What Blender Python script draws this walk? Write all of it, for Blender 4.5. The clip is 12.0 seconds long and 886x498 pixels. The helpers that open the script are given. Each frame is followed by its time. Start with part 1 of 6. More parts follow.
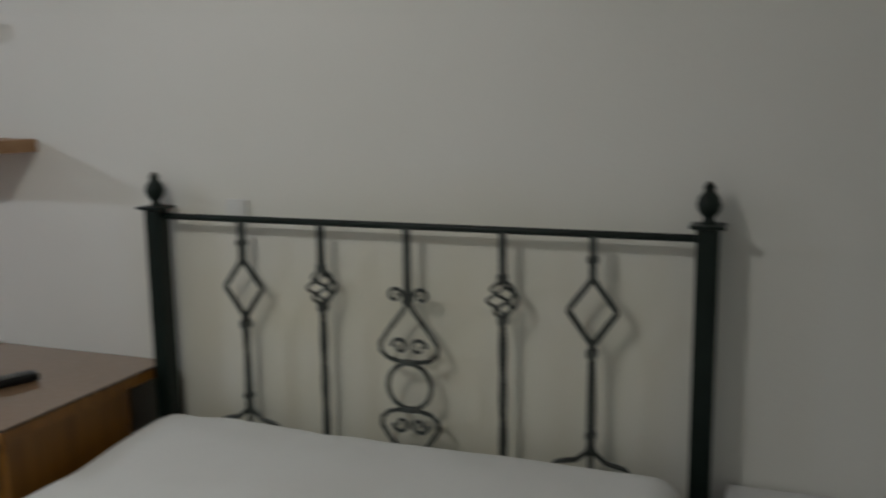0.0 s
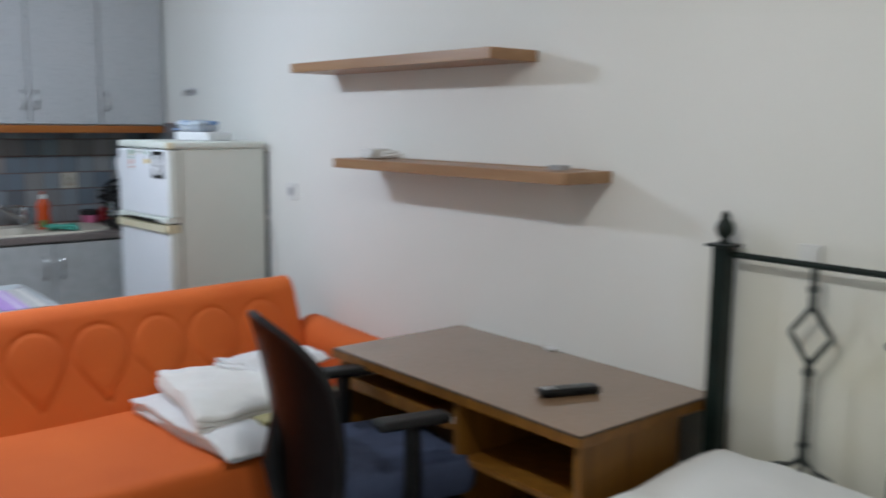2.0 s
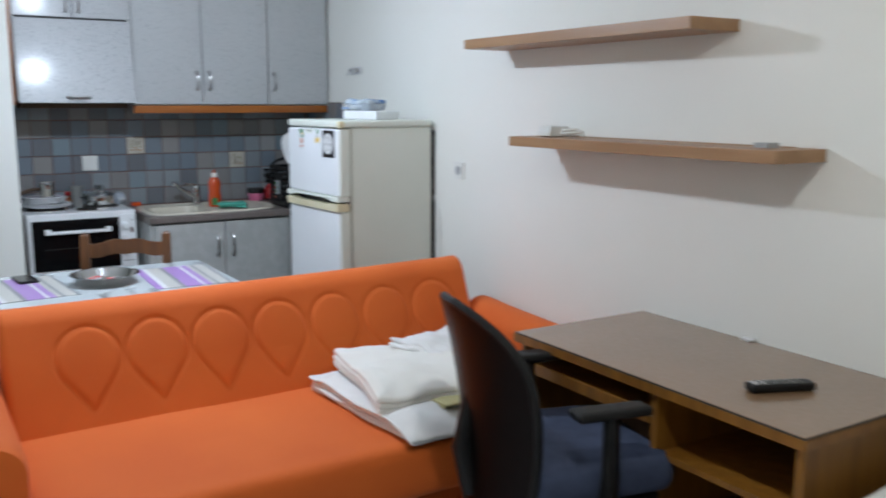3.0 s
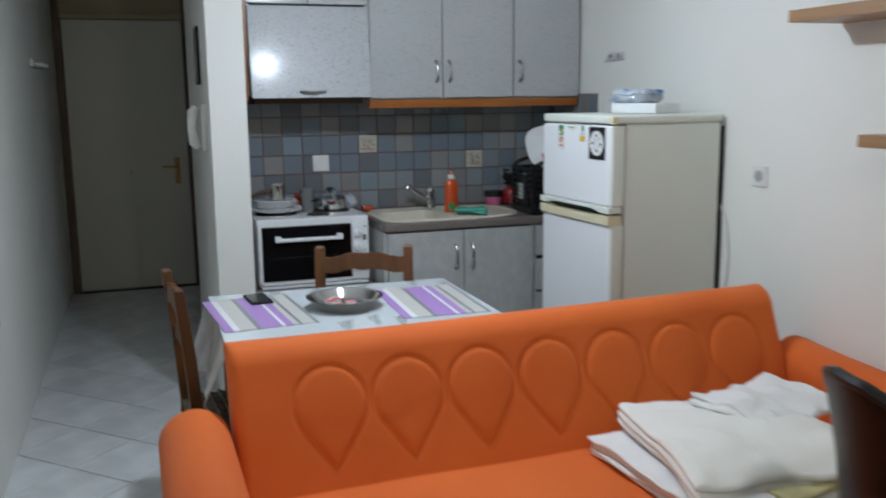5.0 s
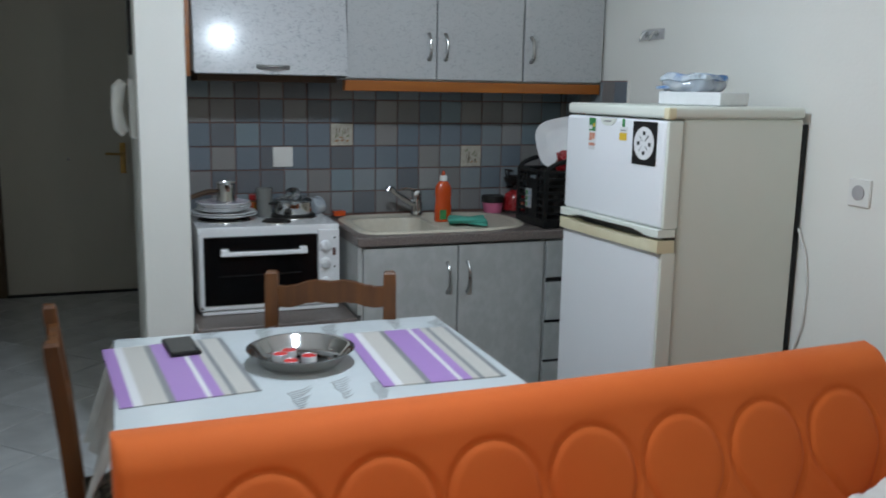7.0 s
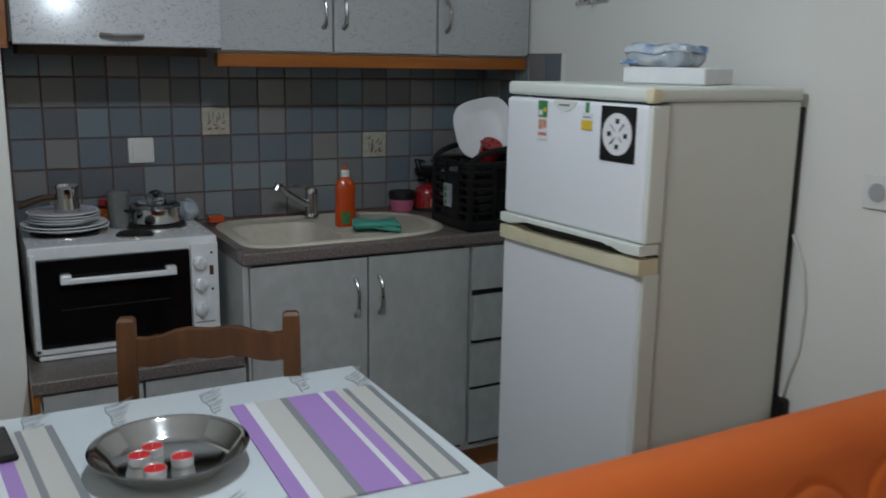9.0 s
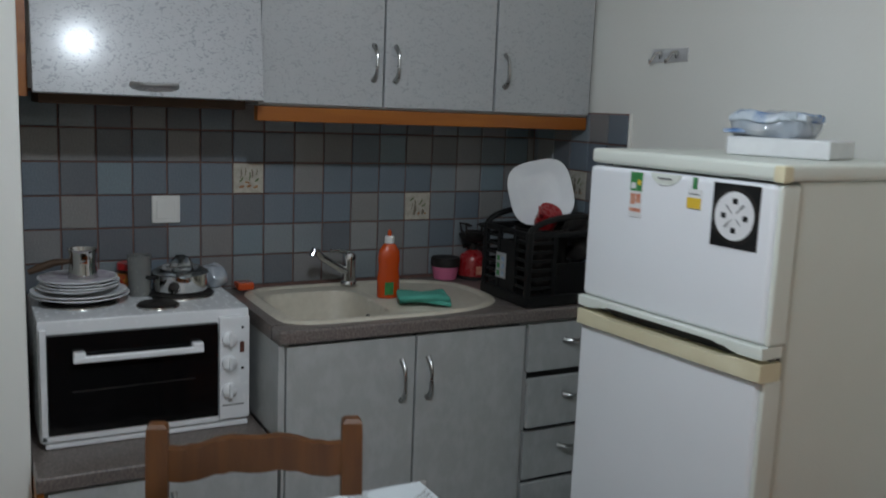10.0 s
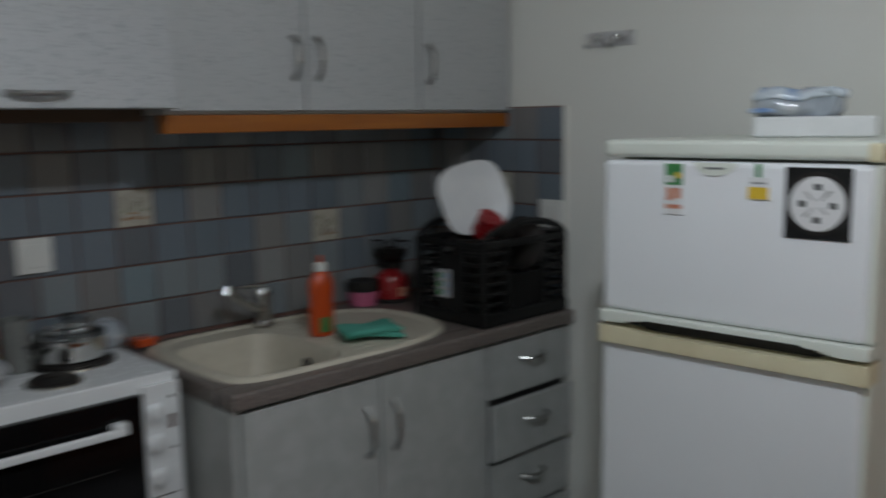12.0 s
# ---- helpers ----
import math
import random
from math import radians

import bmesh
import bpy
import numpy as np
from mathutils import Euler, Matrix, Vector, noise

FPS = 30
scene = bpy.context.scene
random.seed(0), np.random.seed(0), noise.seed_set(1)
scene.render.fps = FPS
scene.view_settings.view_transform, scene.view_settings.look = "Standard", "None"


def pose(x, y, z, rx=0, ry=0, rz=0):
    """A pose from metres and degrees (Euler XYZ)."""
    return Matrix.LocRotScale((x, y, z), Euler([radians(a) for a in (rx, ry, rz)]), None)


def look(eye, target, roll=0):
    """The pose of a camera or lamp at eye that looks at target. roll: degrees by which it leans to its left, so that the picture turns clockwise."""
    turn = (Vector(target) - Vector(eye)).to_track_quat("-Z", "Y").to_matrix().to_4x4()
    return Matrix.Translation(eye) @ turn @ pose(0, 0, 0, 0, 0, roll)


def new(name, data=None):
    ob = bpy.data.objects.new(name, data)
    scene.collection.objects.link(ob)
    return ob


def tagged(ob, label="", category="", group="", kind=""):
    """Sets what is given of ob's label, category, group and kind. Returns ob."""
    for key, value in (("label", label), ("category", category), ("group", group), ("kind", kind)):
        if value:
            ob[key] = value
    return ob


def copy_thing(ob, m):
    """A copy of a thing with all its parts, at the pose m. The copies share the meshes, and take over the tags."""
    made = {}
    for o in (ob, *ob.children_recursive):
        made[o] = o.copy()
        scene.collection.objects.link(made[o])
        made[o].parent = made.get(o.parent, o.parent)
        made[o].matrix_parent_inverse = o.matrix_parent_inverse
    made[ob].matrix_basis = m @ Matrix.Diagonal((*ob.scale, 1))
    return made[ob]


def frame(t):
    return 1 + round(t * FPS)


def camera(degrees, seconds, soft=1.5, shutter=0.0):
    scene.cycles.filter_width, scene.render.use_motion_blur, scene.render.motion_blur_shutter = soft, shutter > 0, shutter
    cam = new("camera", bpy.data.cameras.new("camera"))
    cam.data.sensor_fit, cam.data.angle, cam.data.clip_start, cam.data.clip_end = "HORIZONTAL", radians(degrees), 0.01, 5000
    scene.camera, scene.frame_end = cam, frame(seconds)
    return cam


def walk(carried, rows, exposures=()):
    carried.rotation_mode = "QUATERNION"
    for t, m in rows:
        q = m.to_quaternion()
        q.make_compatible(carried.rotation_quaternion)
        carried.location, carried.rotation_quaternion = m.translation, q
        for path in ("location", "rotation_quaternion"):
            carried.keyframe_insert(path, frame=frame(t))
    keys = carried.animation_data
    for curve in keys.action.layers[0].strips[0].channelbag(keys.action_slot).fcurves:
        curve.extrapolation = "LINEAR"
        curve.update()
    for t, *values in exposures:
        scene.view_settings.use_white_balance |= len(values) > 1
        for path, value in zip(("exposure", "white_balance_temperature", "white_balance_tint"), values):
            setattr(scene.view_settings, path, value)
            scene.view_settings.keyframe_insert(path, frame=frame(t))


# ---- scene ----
cam = camera(53.2, 12.0, soft=1.8, shutter=0.9)
PATH = [
    (0, (-0.128, 0.44, 1.448), (-0.826, 2.286, 1.123), -0.8),
    (0.5, (-0.188, 0.366, 1.472), (-1.079, 2.133, 1.18), -0.5),
    (1, (-0.207, 0.353, 1.485), (-1.365, 1.961, 1.207), -0.6),
    (1.5, (-0.252, 0.309, 1.482), (-1.604, 1.759, 1.219), 0.2),
    (2, (-0.324, 0.24, 1.503), (-1.844, 1.51, 1.224), 0.6),
    (2.5, (-0.408, 0.201, 1.49), (-2.043, 1.316, 1.2), 0.1),
    (3, (-0.51, 0.151, 1.493), (-2.193, 1.18, 1.167), 0.1),
    (3.5, (-0.647, 0.142, 1.448), (-2.431, 0.994, 1.143), 0.3),
    (3.7, (-0.74, 0.203, 1.473), (-2.562, 0.961, 1.15), 0.6),
    (5.3, (-1.384, 0.175, 1.493), (-3.273, 0.749, 1.173), -0.9),
    (5.5, (-1.483, 0.177, 1.484), (-3.401, 0.669, 1.2), -0.7),
    (6, (-1.69, 0.258, 1.463), (-3.626, 0.642, 1.14), -0.9),
    (6.5, (-1.911, 0.326, 1.459), (-3.777, 0.94, 1.085), -0.7),
    (8.3, (-2.495, 0.563, 1.443), (-4.326, 1.295, 1.107), 2.2),
    (8.5, (-2.581, 0.554, 1.456), (-4.383, 1.358, 1.129), 0.3),
    (9, (-2.73, 0.55, 1.456), (-4.453, 1.479, 1.044), 0.9),
    (9.5, (-2.898, 0.576, 1.467), (-4.66, 1.453, 1.112), 0.7),
    (10, (-3.08, 0.536, 1.489), (-4.817, 1.477, 1.175), 2.3),
    (10.5, (-3.196, 0.334, 1.502), (-4.821, 1.451, 1.168), -1.1),
    (11, (-3.342, 0.278, 1.493), (-4.955, 1.416, 1.169), -1.8),
    (11.5, (-3.529, 0.304, 1.486), (-5.074, 1.55, 1.237), -0.1),
    (11.8, (-3.617, 0.311, 1.468), (-5.132, 1.582, 1.186), -0.4),
    (12, (-3.676, 0.322, 1.456), (-5.099, 1.698, 1.168), -0.8),
]
EXPOSURES = [(0.0, -0.85, 6400, 9), (0.6, -0.56, 6300, 8), (1.2, -0.3, 6100, 9), (2.0, -0.15, 6080, 9), (2.7, 0.02, 6050, 8), (3.7, 0.2, 6080, 7), (5.5, -0.26, 6320, 6), (6.5, -0.19, 6280, 5), (8.5, -0.79, 6480, 6), (9.5, -0.80, 6550, 6), (10.3, -0.68, 6580, 7), (11.0, -0.86, 6620, 7), (11.5, -0.98, 6650, 7), (12.0, -1.04, 6780, 7)]
walk(cam, [(t, look(eye, target, roll)) for t, eye, target, roll in PATH], EXPOSURES)

# ---- world ----
world = bpy.data.worlds.new("night")
scene.world = world
world.use_nodes = True
world.node_tree.nodes["Background"].inputs[0].default_value = (0.02, 0.022, 0.03, 1)
world.node_tree.nodes["Background"].inputs[1].default_value = 0.2


# ---- materials ----
def material(name, base, second=None, scale=6.0, mix=0.5, rough=0.5, metal=0.0, bump=0.0, bump_scale=60.0, stretch=(1, 1, 1),
             coat=0.0, vary=0.0, sheen=0.0, rough_vary=0.1, transmission=0.0, detail=4.0):
    """A principled surface whose colour wanders between two tones at two scales, with fine relief."""
    m = bpy.data.materials.new(name)
    m.use_nodes = True
    nt = m.node_tree
    p = nt.nodes["Principled BSDF"]
    p.inputs["Roughness"].default_value, p.inputs["Metallic"].default_value = rough, metal
    p.inputs["Coat Weight"].default_value = coat
    p.inputs["Coat Roughness"].default_value = 0.15
    p.inputs["Sheen Weight"].default_value = sheen
    p.inputs["Transmission Weight"].default_value = transmission
    second = second or tuple(c * 0.85 for c in base)
    tc = nt.nodes.new("ShaderNodeTexCoord")
    mp = nt.nodes.new("ShaderNodeMapping")
    mp.inputs["Scale"].default_value = stretch
    nt.links.new(tc.outputs["Object"], mp.inputs[0])
    n1, n2 = nt.nodes.new("ShaderNodeTexNoise"), nt.nodes.new("ShaderNodeTexNoise")
    n1.inputs["Scale"].default_value, n1.inputs["Detail"].default_value = scale, detail
    n2.inputs["Scale"].default_value, n2.inputs["Detail"].default_value = bump_scale, 3
    for n in (n1, n2):
        nt.links.new(mp.outputs[0], n.inputs["Vector"])
    ramp = nt.nodes.new("ShaderNodeMapRange")
    ramp.inputs[1].default_value, ramp.inputs[2].default_value = 0.35, 0.65
    ramp.inputs[4].default_value = mix * 2
    nt.links.new(n1.outputs[0], ramp.inputs[0])
    mx = nt.nodes.new("ShaderNodeMix")
    mx.data_type = "RGBA"
    mx.inputs[6].default_value, mx.inputs[7].default_value = (*base, 1), (*second, 1)
    nt.links.new(ramp.outputs[0], mx.inputs[0])
    colour = mx.outputs[2]
    if vary:
        info, hsv, mr = nt.nodes.new("ShaderNodeObjectInfo"), nt.nodes.new("ShaderNodeHueSaturation"), nt.nodes.new("ShaderNodeMapRange")
        mr.inputs[3].default_value, mr.inputs[4].default_value = 1 - vary, 1 + vary
        nt.links.new(info.outputs["Random"], mr.inputs[0])
        nt.links.new(mr.outputs[0], hsv.inputs["Value"])
        nt.links.new(colour, hsv.inputs["Color"])
        colour = hsv.outputs[0]
    nt.links.new(colour, p.inputs["Base Color"])
    rr = nt.nodes.new("ShaderNodeMapRange")
    rr.inputs[3].default_value, rr.inputs[4].default_value = max(0.02, rough - rough_vary), min(1, rough + rough_vary)
    nt.links.new(n2.outputs[0], rr.inputs[0])
    nt.links.new(rr.outputs[0], p.inputs["Roughness"])
    if bump:
        b = nt.nodes.new("ShaderNodeBump")
        b.inputs["Strength"].default_value, b.inputs["Distance"].default_value = min(1, bump), 0.002
        nt.links.new(n2.outputs[0], b.inputs["Height"])
        nt.links.new(b.outputs[0], p.inputs["Normal"])
    return m


def laminate(name, base, fleck):
    """White foil with an embossed leather-like grain of short curled marks."""
    m = material(name, base, tuple(c * 0.95 for c in base), 3, 0.4, 0.4, bump=0.0, bump_scale=30, rough_vary=0.03, coat=0.30)
    nt = m.node_tree
    p = nt.nodes["Principled BSDF"]
    tc, mp, no = nt.nodes.new("ShaderNodeTexCoord"), nt.nodes.new("ShaderNodeMapping"), nt.nodes.new("ShaderNodeTexNoise")
    mp.inputs["Scale"].default_value = (1, 0.62, 1)
    no.inputs["Scale"].default_value, no.inputs["Detail"].default_value, no.inputs["Distortion"].default_value = 105, 1.0, 1.6
    nt.links.new(tc.outputs["Object"], mp.inputs[0])
    nt.links.new(mp.outputs[0], no.inputs["Vector"])
    mr = nt.nodes.new("ShaderNodeMapRange")
    mr.inputs[1].default_value, mr.inputs[2].default_value = 0.57, 0.66
    nt.links.new(no.outputs[0], mr.inputs[0])
    old = p.inputs["Base Color"].links[0].from_socket
    mx = nt.nodes.new("ShaderNodeMix")
    mx.data_type = "RGBA"
    mx.inputs[7].default_value = (*fleck, 1)
    nt.links.new(mr.outputs[0], mx.inputs[0])
    nt.links.new(old, mx.inputs[6])
    nt.links.new(mx.outputs[2], p.inputs["Base Color"])
    b = nt.nodes.new("ShaderNodeBump")
    b.inputs["Strength"].default_value, b.inputs["Distance"].default_value, b.invert = 0.5, 0.0015, True
    nt.links.new(mr.outputs[0], b.inputs["Height"])
    nt.links.new(b.outputs[0], p.inputs["Normal"])
    return m


def stripes(name, axis, bands, length, rough=0.5):
    """Bands of colour across a mat; bands: (start fraction, colour)."""
    m = material(name, (0.7, 0.7, 0.7), rough=rough, bump=0.3, bump_scale=400)
    nt = m.node_tree
    p = nt.nodes["Principled BSDF"]
    tc, sx, mr, cr = (nt.nodes.new("ShaderNode" + k) for k in ("TexCoord", "SeparateXYZ", "MapRange", "ValToRGB"))
    mr.inputs[1].default_value, mr.inputs[2].default_value = -length / 2, length / 2
    nt.links.new(tc.outputs["Object"], sx.inputs[0])
    nt.links.new(sx.outputs["XYZ".index(axis)], mr.inputs[0])
    nt.links.new(mr.outputs[0], cr.inputs[0])
    cr.color_ramp.interpolation = "CONSTANT"
    while len(cr.color_ramp.elements) < len(bands):
        cr.color_ramp.elements.new(0.99)
    for e, (at, c) in zip(cr.color_ramp.elements, bands):
        e.position, e.color = at, (*c, 1)
    nt.links.new(cr.outputs[0], p.inputs["Base Color"])
    return m


def tile_glaze(name):
    """Glazed wall tiles, each in its own tone between slate blue, grey and beige."""
    m = material(name, (0.4, 0.4, 0.4), rough=0.2, bump=0.5, bump_scale=45, rough_vary=0.06)
    nt = m.node_tree
    p = nt.nodes["Principled BSDF"]
    info, cr, no, mx = (nt.nodes.new("ShaderNode" + k) for k in ("ObjectInfo", "ValToRGB", "TexNoise", "Mix"))
    tones = [(0.20, 0.24, 0.28), (0.27, 0.268, 0.27), (0.245, 0.31, 0.35), (0.305, 0.298, 0.292), (0.18, 0.195, 0.215), (0.28, 0.315, 0.34), (0.34, 0.343, 0.345), (0.21, 0.25, 0.295)]
    cr.color_ramp.interpolation = "CONSTANT"
    while len(cr.color_ramp.elements) < len(tones):
        cr.color_ramp.elements.new(0.99)
    for k, (e, c) in enumerate(zip(cr.color_ramp.elements, tones)):
        e.position, e.color = k / len(tones), (*c, 1)
    nt.links.new(info.outputs["Random"], cr.inputs[0])
    no.inputs["Scale"].default_value, no.inputs["Detail"].default_value = 22, 5
    mx.data_type, mx.blend_type = "RGBA", "MULTIPLY"
    mx.inputs[0].default_value = 0.45
    nt.links.new(cr.outputs[0], mx.inputs[6])
    nt.links.new(no.outputs[0], mx.inputs[7])
    nt.links.new(mx.outputs[2], p.inputs["Base Color"])
    return m


def glow(name, colour, strength):
    m = bpy.data.materials.new(name)
    m.use_nodes = True
    p = m.node_tree.nodes["Principled BSDF"]
    p.inputs["Base Color"].default_value = (0.9, 0.9, 0.9, 1)
    p.inputs["Emission Color"].default_value, p.inputs["Emission Strength"].default_value = (*colour, 1), strength
    return m


def clear(name, tint, rough=0.05):
    m = material(name, tint, tint, rough=rough, transmission=1.0, rough_vary=0.02)
    m.node_tree.nodes["Principled BSDF"].inputs["IOR"].default_value = 1.45
    return m


KITCHEN_BULB, ROOM_BULB = 910.0, 485.0
